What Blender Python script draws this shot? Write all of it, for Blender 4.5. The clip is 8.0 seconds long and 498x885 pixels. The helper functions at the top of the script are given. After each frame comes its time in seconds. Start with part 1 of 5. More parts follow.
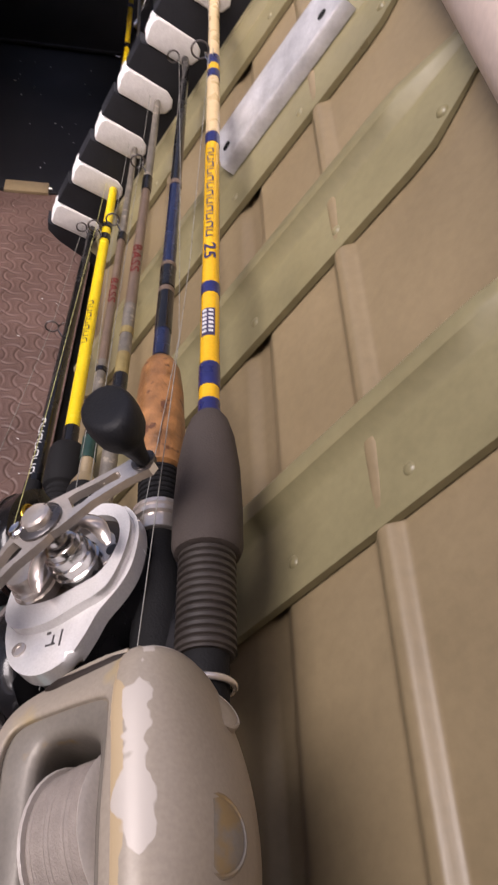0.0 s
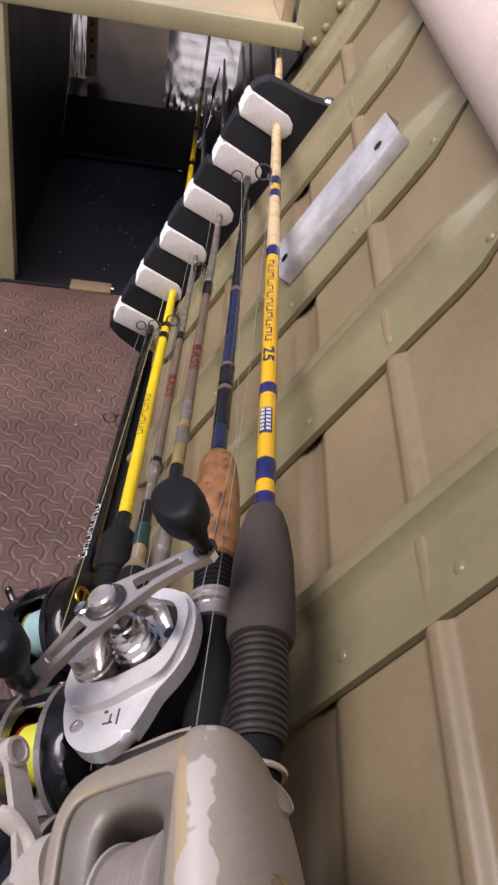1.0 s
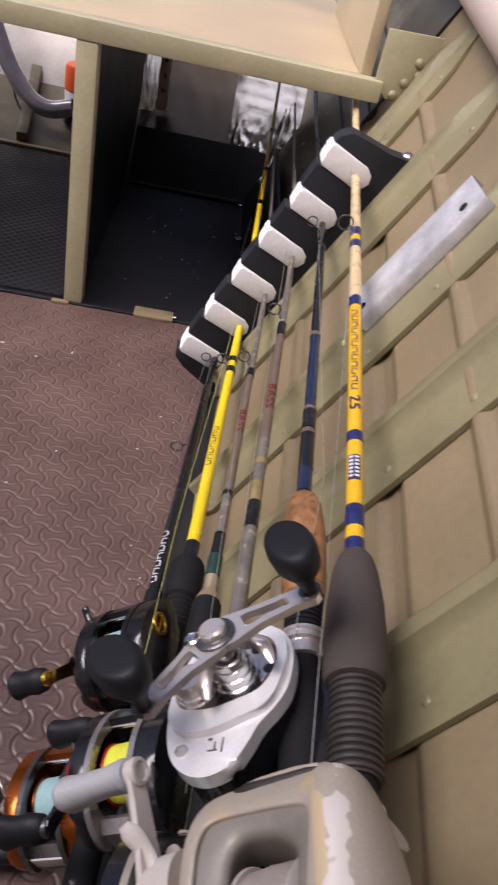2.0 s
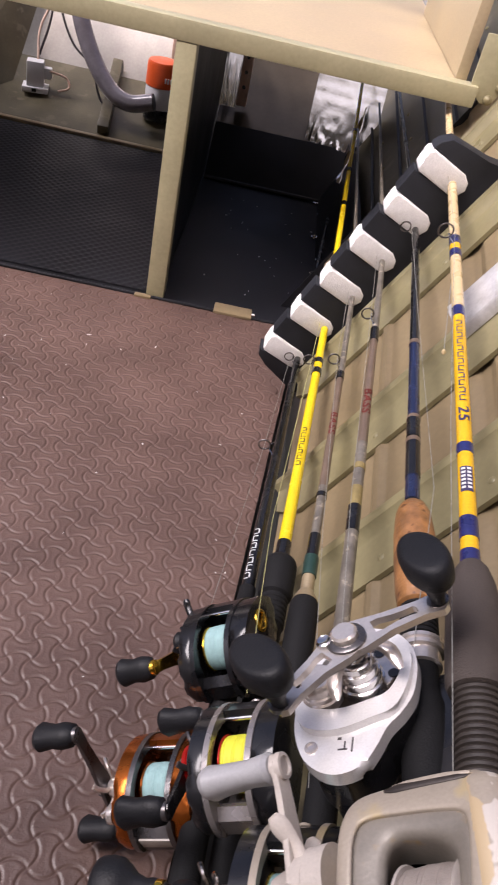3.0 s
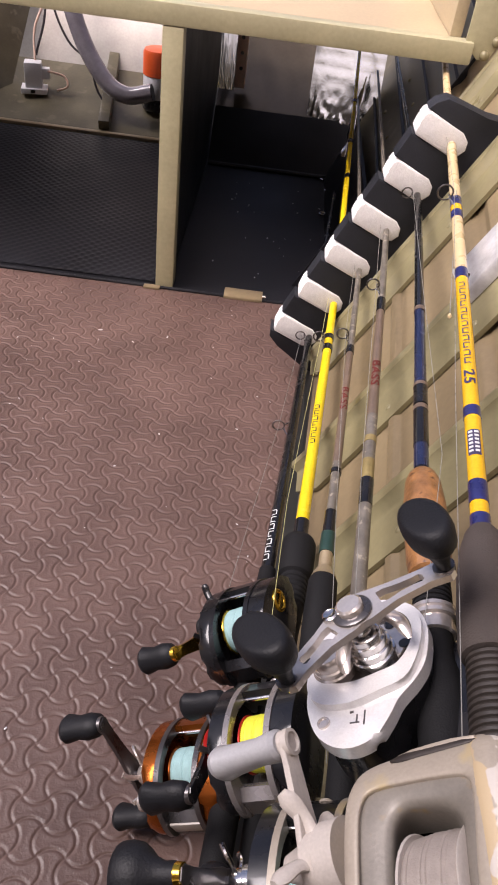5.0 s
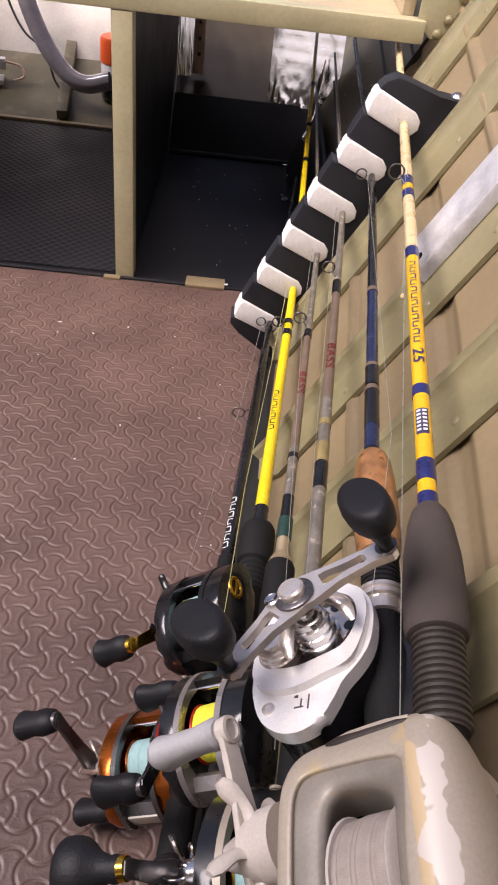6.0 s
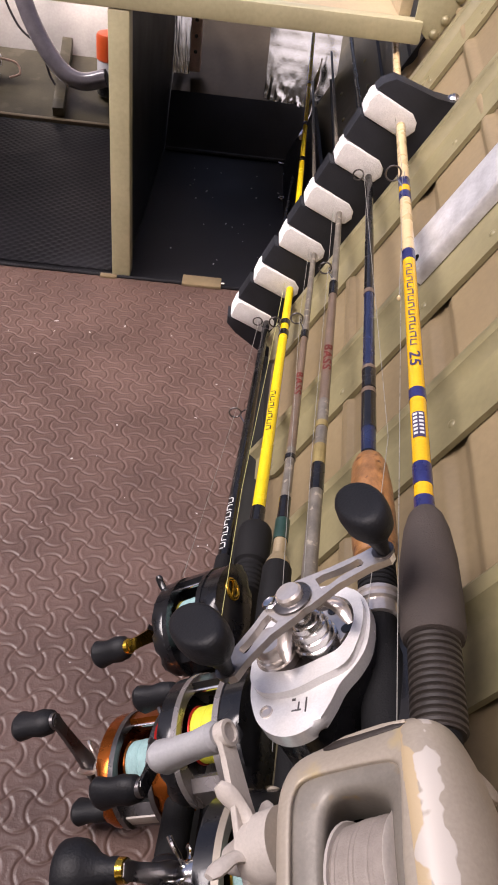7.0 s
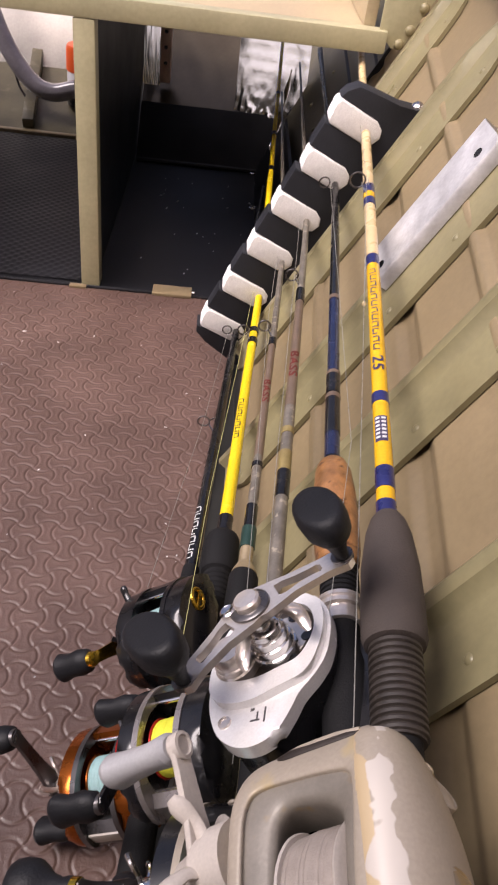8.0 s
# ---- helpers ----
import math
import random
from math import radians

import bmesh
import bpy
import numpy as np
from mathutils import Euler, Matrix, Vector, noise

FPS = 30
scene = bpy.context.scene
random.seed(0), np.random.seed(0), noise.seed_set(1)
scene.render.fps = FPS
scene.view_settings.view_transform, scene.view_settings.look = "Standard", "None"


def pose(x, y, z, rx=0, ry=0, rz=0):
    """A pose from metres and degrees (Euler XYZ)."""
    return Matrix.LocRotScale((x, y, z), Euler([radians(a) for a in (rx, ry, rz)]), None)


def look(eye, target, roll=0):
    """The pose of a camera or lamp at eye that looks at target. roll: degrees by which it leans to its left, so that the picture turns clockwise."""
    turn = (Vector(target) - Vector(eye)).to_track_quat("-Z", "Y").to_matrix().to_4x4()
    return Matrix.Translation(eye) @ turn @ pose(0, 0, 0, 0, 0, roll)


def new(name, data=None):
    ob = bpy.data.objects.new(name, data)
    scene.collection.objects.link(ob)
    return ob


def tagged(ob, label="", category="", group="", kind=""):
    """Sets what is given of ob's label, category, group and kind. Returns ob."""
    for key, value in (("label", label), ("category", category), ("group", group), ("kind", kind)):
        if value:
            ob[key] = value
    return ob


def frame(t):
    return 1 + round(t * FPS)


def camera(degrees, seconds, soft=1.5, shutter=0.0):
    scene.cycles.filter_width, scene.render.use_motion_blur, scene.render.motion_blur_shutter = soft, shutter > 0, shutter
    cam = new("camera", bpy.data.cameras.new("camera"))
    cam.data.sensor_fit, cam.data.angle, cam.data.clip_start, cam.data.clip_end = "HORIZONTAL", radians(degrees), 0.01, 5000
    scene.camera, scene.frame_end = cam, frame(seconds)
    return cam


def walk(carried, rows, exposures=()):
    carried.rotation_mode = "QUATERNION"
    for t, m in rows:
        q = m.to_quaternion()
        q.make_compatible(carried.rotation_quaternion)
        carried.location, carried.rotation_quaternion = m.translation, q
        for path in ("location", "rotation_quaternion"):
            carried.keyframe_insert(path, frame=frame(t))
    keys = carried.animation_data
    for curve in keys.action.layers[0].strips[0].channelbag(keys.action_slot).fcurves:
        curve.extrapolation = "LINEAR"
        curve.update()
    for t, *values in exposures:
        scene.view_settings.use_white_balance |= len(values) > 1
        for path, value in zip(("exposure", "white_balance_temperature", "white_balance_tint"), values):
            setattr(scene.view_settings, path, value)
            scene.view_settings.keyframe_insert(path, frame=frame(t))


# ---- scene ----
cam = camera(36.3, 8.0, soft=1.8, shutter=0.5)
PATH = [
    (0, (0.331, 0.491, 0.59), (0.711, 1.84, -0.837), 13.0),
    (0.5, (0.326, 0.487, 0.589), (0.651, 1.929, -0.759), 12.4),
    (1, (0.316, 0.476, 0.603), (0.59, 2.003, -0.659), 11.7),
    (1.5, (0.297, 0.47, 0.608), (0.57, 2.029, -0.615), 13.6),
    (2, (0.266, 0.466, 0.619), (0.48, 2.034, -0.604), 14.1),
    (3.5, (0.206, 0.455, 0.626), (0.283, 1.994, -0.649), 13.5),
    (4, (0.213, 0.454, 0.625), (0.273, 1.995, -0.649), 11.9),
    (5.5, (0.251, 0.464, 0.619), (0.278, 1.973, -0.694), 6.7),
    (6, (0.261, 0.465, 0.616), (0.337, 1.972, -0.697), 7.4),
    (6.5, (0.262, 0.464, 0.622), (0.351, 1.983, -0.676), 7.5),
    (7, (0.259, 0.466, 0.621), (0.348, 1.966, -0.698), 7.8),
    (7.5, (0.264, 0.469, 0.613), (0.373, 1.964, -0.711), 8.3),
    (8, (0.272, 0.469, 0.615), (0.41, 1.991, -0.676), 8.3),
]
walk(cam, [(t, look(eye, target, roll)) for t, eye, target, roll in PATH], [(0.0, 0.53, 6450, 23), (0.5, 0.48, 6300, 22), (1.5, 0.42, 6080, 22), (2.0, 0.49, 6080, 22), (3.5, 0.81, 6350, 23), (5.5, 0.82, 6400, 23), (8.0, 0.77, 6500, 23)])

# ---- light ----
world = bpy.data.worlds.new("sky")
scene.world = world
world.use_nodes = True
wn = world.node_tree.nodes
sky = wn.new("ShaderNodeTexSky")
sky.sky_type = "NISHITA"
sky.sun_disc = False
sky.sun_elevation, sky.sun_rotation = radians(55), radians(200)
sky.air_density, sky.dust_density, sky.ozone_density = 0.6, 8.0, 0.2
world.node_tree.links.new(sky.outputs[0], wn["Background"].inputs[0])
wn["Background"].inputs[1].default_value = 0.12
sun_data = bpy.data.lights.new("sun", "SUN")
sun_data.energy, sun_data.angle, sun_data.color = 2.7, radians(34), (1.0, 0.95, 0.88)
sun = new("sun", sun_data)
sun.matrix_world = look((-2.1, 0.7, 2.7), (0.1, 0.9, 0.0))


# ---- materials ----
def material(name, colour, rough=0.5, metal=0.0, vary=0.25, scale=30.0, grain=300.0, bump=0.1, wear=None, coat=0.0, spread=0.15, each=0.0, spec=0.5):
    """A surface with broad stains, fine grain, relief and roughness that varies. wear: a second colour in worn patches."""
    m = bpy.data.materials.new(name)
    m.use_nodes = True
    t, n = m.node_tree.links, m.node_tree.nodes
    b = n["Principled BSDF"]
    co = n.new("ShaderNodeTexCoord")
    big, fine = n.new("ShaderNodeTexNoise"), n.new("ShaderNodeTexNoise")
    big.inputs["Scale"].default_value, big.inputs["Detail"].default_value = scale, 5
    fine.inputs["Scale"].default_value, fine.inputs["Detail"].default_value = grain, 3
    for x in (big, fine):
        t.new(co.outputs["Object"], x.inputs["Vector"])
    ramp = n.new("ShaderNodeValToRGB")
    ramp.color_ramp.elements[0].position, ramp.color_ramp.elements[1].position = 0.3, 0.72
    ramp.color_ramp.elements[0].color = (*[c * (1 - vary) for c in colour], 1)
    ramp.color_ramp.elements[1].color = (*[min(1, c * (1 + vary)) for c in colour], 1)
    t.new(big.outputs["Fac"], ramp.inputs[0])
    out = ramp.outputs[0]
    mix = n.new("ShaderNodeMix")
    mix.data_type, mix.blend_type = "RGBA", "MULTIPLY"
    mix.inputs["Factor"].default_value = 0.25
    t.new(out, mix.inputs["A"])
    t.new(fine.outputs["Fac"], mix.inputs["B"])
    out = mix.outputs["Result"]
    if wear:
        patch = n.new("ShaderNodeValToRGB")
        patch.color_ramp.elements[0].position, patch.color_ramp.elements[1].position = 0.60, 0.66
        spot = n.new("ShaderNodeTexNoise")
        spot.inputs["Scale"].default_value, spot.inputs["Detail"].default_value = scale * 1.7, 6
        t.new(co.outputs["Object"], spot.inputs["Vector"])
        t.new(spot.outputs["Fac"], patch.inputs[0])
        worn = n.new("ShaderNodeMix")
        worn.data_type = "RGBA"
        t.new(patch.outputs[0], worn.inputs["Factor"])
        t.new(out, worn.inputs["A"])
        worn.inputs["B"].default_value = (*wear, 1)
        out = worn.outputs["Result"]
    if each:
        info, shade = n.new("ShaderNodeObjectInfo"), n.new("ShaderNodeHueSaturation")
        ran = n.new("ShaderNodeMapRange")
        ran.inputs["To Min"].default_value, ran.inputs["To Max"].default_value = 1 - each, 1 + each
        t.new(info.outputs["Random"], ran.inputs["Value"])
        t.new(ran.outputs["Result"], shade.inputs["Value"])
        t.new(out, shade.inputs["Color"])
        out = shade.outputs["Color"]
    t.new(out, b.inputs["Base Color"])
    rr = n.new("ShaderNodeMapRange")
    rr.inputs["To Min"].default_value, rr.inputs["To Max"].default_value = max(0.02, rough - spread), min(1, rough + spread)
    t.new(big.outputs["Fac"], rr.inputs["Value"])
    t.new(rr.outputs["Result"], b.inputs["Roughness"])
    b.inputs["Metallic"].default_value = metal
    b.inputs["Specular IOR Level"].default_value = spec
    b.inputs["Coat Weight"].default_value = coat
    b.inputs["Coat Roughness"].default_value = 0.08
    if bump:
        bp = n.new("ShaderNodeBump")
        bp.inputs["Strength"].default_value, bp.inputs["Distance"].default_value = bump, 0.001
        t.new(fine.outputs["Fac"], bp.inputs["Height"])
        t.new(bp.outputs["Normal"], b.inputs["Normal"])
    return m


HULL = material("olive_tan_paint", (0.275, 0.213, 0.122), 0.40, 0, 0.13, 9, 160, 0.12, spread=0.12)
STRIP = material("olive_green_paint", (0.262, 0.233, 0.127), 0.33, 0, 0.14, 14, 160, 0.10, spread=0.14)
DECK = material("tan_deck_paint", (0.50, 0.41, 0.262), 0.42, 0, 0.10, 7, 200, 0.1)
FOAM = material("brown_foam_mat", (0.136, 0.084, 0.069), 0.43, 0, 0.24, 9, 500, 0.35, spread=0.15)
BLACKMAT = material("black_rubber_mat", (0.0130, 0.0138, 0.0175), 0.50, 0, 0.45, 11, 400, 0.3, spec=0.35)
RACK = material("black_rack_plastic", (0.019, 0.021, 0.027), 0.6, 0, 0.3, 30, 500, 0.25, spec=0.35)
WHITEFOAM = material("white_grip_foam", (0.95, 0.95, 0.95), 0.9, 0, 0.05, 120, 700, 0.9)
ALU = material("brushed_aluminium", (0.74, 0.74, 0.75), 0.42, 0.5, 0.2, 45, 300, 0.2, spread=0.2)
RAIL = material("pale_olive_rail_paint", (0.46, 0.435, 0.272), 0.36, 0, 0.10, 12, 180, 0.10, spread=0.12)
PALE = material("pale_gunwale_vinyl", (0.66, 0.55, 0.49), 0.5, 0, 0.06, 8, 200, 0.1)
DARK = material("shaded_void_metal", (0.02, 0.02, 0.018), 0.55, 0, 0.3, 12, 200, 0.1)
GROUND = material("concrete_yard", (0.28, 0.27, 0.25), 0.9, 0, 0.2, 3, 60, 0.3)


# ---- mesh helpers ----
def finish(bm, smooth=True, angle=38):
    bmesh.ops.recalc_face_normals(bm, faces=bm.faces)
    for f in bm.faces:
        f.smooth = smooth
    for e in bm.edges:
        if len(e.link_faces) == 2 and e.calc_face_angle(0) > radians(angle):
            e.smooth = False
    return bm


def mesh_of(bm, name, mat, smooth=True, angle=38):
    finish(bm, smooth, angle)
    me = bpy.data.meshes.new(name)
    bm.to_mesh(me)
    bm.free()
    me.materials.append(mat)
    return me


def part(name, bm, mat, parent=None, label="", smooth=True, angle=38):
    ob = new(name, mesh_of(bm, name, mat, smooth, angle))
    ob.parent = parent
    if label:
        tagged(ob, label)
    return ob


def thing(name, m, label, category, group="", kind=""):
    ob = new(name)
    ob.empty_display_size = 0.02
    ob.matrix_world = m
    return tagged(ob, label, category, group, kind)


def box(lo, hi, bevel=0.0, seg=2, bm=None):
    bm2 = bmesh.new()
    r = bmesh.ops.create_cube(bm2, size=1)
    for v in r["verts"]:
        v.co = Vector([lo[i] + (v.co[i] + 0.5) * (hi[i] - lo[i]) for i in range(3)])
    if bevel:
        bmesh.ops.bevel(bm2, geom=bm2.edges[:], offset=bevel, segments=seg, affect="EDGES", profile=0.6)
    return join(bm, bm2)


def join(bm, other):
    if bm is None:
        return other
    tmp = bpy.data.meshes.new("tmp")
    other.to_mesh(tmp)
    other.free()
    bm.from_mesh(tmp)
    bpy.data.meshes.remove(tmp)
    return bm


def axis_frame(p, d, up=(0, 0, 1)):
    """A pose at p whose z runs along d and whose y is as near to up as can be."""
    z = Vector(d).normalized()
    x = Vector(up).cross(z)
    if x.length < 1e-6:
        x = Vector((1, 0, 0)).cross(z)
    x.normalize()
    y = z.cross(x)
    return Matrix.Translation(p) @ Matrix((x, y, z)).transposed().to_4x4()


def lathe(profile, m=None, seg=20, bm=None, squash=1.0):
    """Turns (z, radius) pairs round z, with closed ends."""
    b = bmesh.new()
    rings = []
    for z, r in profile:
        rings.append([b.verts.new((r * math.cos(2 * math.pi * k / seg), squash * r * math.sin(2 * math.pi * k / seg), z)) for k in range(seg)])
    for a, c in zip(rings, rings[1:]):
        for k in range(seg):
            b.faces.new((a[k], a[(k + 1) % seg], c[(k + 1) % seg], c[k]))
    b.faces.new(rings[0][::-1])
    b.faces.new(rings[-1])
    if m is not None:
        b.transform(m)
    return join(bm, b)


def ringed(R, r, m=None, seg=28, side=10, bm=None):
    """A torus of radius R round z, of tube radius r."""
    b = bmesh.new()
    rows = [[b.verts.new(((R + r * math.cos(q)) * math.cos(p), (R + r * math.cos(q)) * math.sin(p), r * math.sin(q)))
             for q in (2 * math.pi * j / side for j in range(side))] for p in (2 * math.pi * i / seg for i in range(seg))]
    for i in range(seg):
        for j in range(side):
            b.faces.new((rows[i][j], rows[(i + 1) % seg][j], rows[(i + 1) % seg][(j + 1) % side], rows[i][(j + 1) % side]))
    if m is not None:
        b.transform(m)
    return join(bm, b)


def sweep(points, radius, seg=8, bm=None, flat=1.0):
    """A tube along points; radius a number or one per point."""
    b = bmesh.new()
    pts = [Vector(p) for p in points]
    rad = radius if isinstance(radius, (list, tuple)) else [radius] * len(pts)
    rings, up = [], Vector((0.01, 0.02, 1))
    for i, p in enumerate(pts):
        d = (pts[min(i + 1, len(pts) - 1)] - pts[max(i - 1, 0)]).normalized()
        x = up.cross(d)
        if x.length < 1e-4:
            x = Vector((1, 0, 0)).cross(d)
        x.normalize()
        y = d.cross(x)
        rings.append([b.verts.new(p + rad[i] * (math.cos(a) * x + flat * math.sin(a) * y)) for a in (2 * math.pi * k / seg for k in range(seg))])
    for a, c in zip(rings, rings[1:]):
        for k in range(seg):
            b.faces.new((a[k], a[(k + 1) % seg], c[(k + 1) % seg], c[k]))
    b.faces.new(rings[0][::-1])
    b.faces.new(rings[-1])
    return join(bm, b)


def smooth_line(points, n=8):
    """A Catmull-Rom line through points."""
    p = [Vector(q) for q in points]
    p = [2 * p[0] - p[1]] + p + [2 * p[-1] - p[-2]]
    out = []
    for i in range(1, len(p) - 2):
        for k in range(n):
            u = k / n
            out.append(0.5 * (2 * p[i] + (p[i + 1] - p[i - 1]) * u + (2 * p[i - 1] - 5 * p[i] + 4 * p[i + 1] - p[i + 2]) * u * u
                              + (3 * p[i] - p[i - 1] - 3 * p[i + 1] + p[i + 2]) * u ** 3))
    return out + [p[-2]]


def slab(outline, z0, z1, bevel=0.0, m=None, seg=2, bm=None, hole=None):
    """An outline of (x, y) drawn out from z0 to z1, edges rounded. hole: an inner outline with as many points."""
    b = bmesh.new()
    if hole is None:
        low = [b.verts.new((x, y, z0)) for x, y in outline]
        top = [b.verts.new((x, y, z1)) for x, y in outline]
        b.faces.new(low[::-1])
        b.faces.new(top)
        k = len(low)
        for i in range(k):
            b.faces.new((low[i], low[(i + 1) % k], top[(i + 1) % k], top[i]))
        rim = [e for e in b.edges if abs(e.verts[0].co.z - e.verts[1].co.z) < 1e-9]
    else:
        k = len(outline)
        v = [[b.verts.new((x, y, z)) for x, y in o] for z in (z0, z1) for o in (outline, hole)]
        for i in range(k):
            j = (i + 1) % k
            b.faces.new((v[0][i], v[0][j], v[2][j], v[2][i]))
            b.faces.new((v[1][j], v[1][i], v[3][i], v[3][j]))
            b.faces.new((v[2][i], v[2][j], v[3][j], v[3][i]))
            b.faces.new((v[0][j], v[0][i], v[1][i], v[1][j]))
        rim = [e for e in b.edges if abs(e.verts[0].co.z - e.verts[1].co.z) < 1e-9 and e.calc_face_angle(0) > 1.0]
    if bevel:
        bmesh.ops.bevel(b, geom=rim, offset=bevel, segments=seg, affect="EDGES", profile=0.55)
    if m is not None:
        b.transform(m)
    return join(bm, b)


def rounded(points, n=5):
    """A closed smooth outline through points."""
    p = [Vector((*q, 0)) for q in points]
    k, out = len(p), []
    for i in range(k):
        a, b, c, d = p[i - 1], p[i], p[(i + 1) % k], p[(i + 2) % k]
        for j in range(n):
            u = j / n
            q = 0.5 * (2 * b + (c - a) * u + (2 * a - 5 * b + 4 * c - d) * u * u + (3 * b - a - 3 * c + d) * u ** 3)
            out.append((q.x, q.y))
    return out


def sheet(corners, thick, name, mat, parent=None, label=""):
    """A flat plate through four or more corners, thickened away from its front."""
    b = bmesh.new()
    c = [Vector(p) for p in corners]
    n = (c[1] - c[0]).cross(c[2] - c[0]).normalized() * thick
    lo, hi = [b.verts.new(p) for p in c], [b.verts.new(p - n) for p in c]
    b.faces.new(lo)
    b.faces.new(hi[::-1])
    for i in range(len(c)):
        b.faces.new((lo[i], hi[i], hi[(i + 1) % len(c)], lo[(i + 1) % len(c)]))
    return part(name, b, mat, parent, label)


# ---- hull side ----
FLARE = 0.52
HULL_N = Vector((-1, 0, FLARE)).normalized()      # towards the inside of the boat


def hull(y, z, off=0.0):
    """The point of the starboard side at y and height z, off metres proud of it."""
    return Vector((0.290 + FLARE * z, y, z)) + HULL_N * off


HULL_U = Vector((FLARE, 0, 1)).normalized()       # up the side


def hull_grid(y0, y1, z0, z1, height, ny, nz, name, mat, parent, thick=0.003):
    """The side as a sheet whose relief is given by height(y, z)."""
    b = bmesh.new()
    rows = []
    for i in range(ny + 1):
        y = y0 + (y1 - y0) * i / ny
        rows.append([b.verts.new(hull(y, z, height(y, z))) for z in (z0 + (z1 - z0) * j / nz + 0.115 * (y - 1.0) for j in range(nz + 1))])
    for i in range(ny):
        for j in range(nz):
            b.faces.new((rows[i][j], rows[i + 1][j], rows[i + 1][j + 1], rows[i][j + 1]))
    return part(name, b, mat, parent, angle=60)


RIBS = (0.690, 0.884, 1.046, 1.245, 1.440)   # near edges of the ribs
RIB_W = 0.072


def ridge_line(y):
    return 0.308 + 0.115 * (y - 0.593)


def step(x):
    x = min(1.0, max(0.0, x))
    return x * x * (3 - 2 * x)


def stamped(y, z):
    """Long pressed ridges of the hull panels: one narrow ridge, and a shallow step below it."""
    h = 0.0
    r = ridge_line(y)
    h += 0.0055 * (step((z - r + 0.004) / 0.008) - step((z - r - 0.007) / 0.008))
    g = r - 0.070
    h -= 0.0045 * (step((z - g + 0.016) / 0.012) - step((z - g - 0.002) / 0.010))
    g = r - 0.19
    h += 0.0045 * (step((z - g + 0.004) / 0.006) - step((z - g - 0.007) / 0.006))
    return h - 0.004


side = tagged(new("wall_starboard"), "olive tan painted aluminium boat side with pressed ridges", "boat hull", kind="structure")
hull_grid(-0.4, 1.602, 0.025, 0.57, stamped, 16, 400, "hull_panel", HULL, side)
# Near-black sheet along the floor's edge; the gap's shade is in its colour.
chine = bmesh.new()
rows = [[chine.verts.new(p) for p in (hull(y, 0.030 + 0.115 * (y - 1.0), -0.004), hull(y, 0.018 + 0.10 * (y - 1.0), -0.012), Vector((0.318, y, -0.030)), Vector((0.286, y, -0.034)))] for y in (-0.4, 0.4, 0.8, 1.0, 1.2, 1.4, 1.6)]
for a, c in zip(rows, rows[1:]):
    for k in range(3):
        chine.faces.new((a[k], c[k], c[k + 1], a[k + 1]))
part("chine_gap_shade", chine, DARK, side, "near-black sheet for the shaded gap between the floor mat and the side")

RIB_TOP = 0.475
for y in RIBS:
    top = RIB_TOP + 0.06 * (y - 1.1) + 0.008
    rib = bmesh.new()
    prof = [(0.0, 0.0), (0.0002, 0.0048), (0.046, 0.0035), (0.050, 0.004), (0.056, 0.0125), (0.066, 0.013), (0.070, 0.010), (RIB_W, 0.0)]
    rows, nz = [], 26
    for j in range(nz + 1):
        u = j / nz
        z = 0.030 + 0.10 * (y - 1.0) + (top - 0.030 - 0.10 * (y - 1.0)) * u
        pinch = 1 - 0.75 * step((u - 0.86) / 0.14)           # the bead runs out into a fold at the gunwale
        low = 0.026 * (1 - step(u / 0.07))
        shift = 0.030 * step((u - 0.86) / 0.14)
        rows.append([rib.verts.new(hull(y + low * (1 - a / RIB_W) + a * (1 - 0.45 * step((u - 0.86) / 0.14)) + shift, z, -0.003 + h * (pinch if h > 0.003 else 1))) for a, h in prof])
    for a, c in zip(rows, rows[1:]):
        for k in range(len(prof) - 1):
            rib.faces.new((a[k], a[k + 1], c[k + 1], c[k]))
    rib_ob = part("hull_rib", rib, STRIP, side, "olive green riveted rib with a raised bead", angle=50)
    for z in (0.06, 0.17, 0.275, 0.35, 0.43):
        rv = lathe([(0, 0.0046), (0.0012, 0.0044), (0.0026, 0.0030), (0.0031, 0.0012)], axis_frame(hull(y + 0.018, z + 0.02 * (y - 0.9), -0.0006), HULL_N), 12)
        part("rivet", rv, STRIP, rib_ob)

# gunwale roll along the top of the side
gun = [hull(y, 0.515 + 0.07 * (y - 1.2), 0.016) for y in (-0.4, 0.2, 0.6, 0.9, 1.2, 1.5, 1.8, 2.2, 2.6)]
tagged(part("gunwale", sweep(smooth_line(gun, 4), 0.040, 18), PALE), "pale pinkish rolled vinyl gunwale edge", "gunwale", kind="structure")

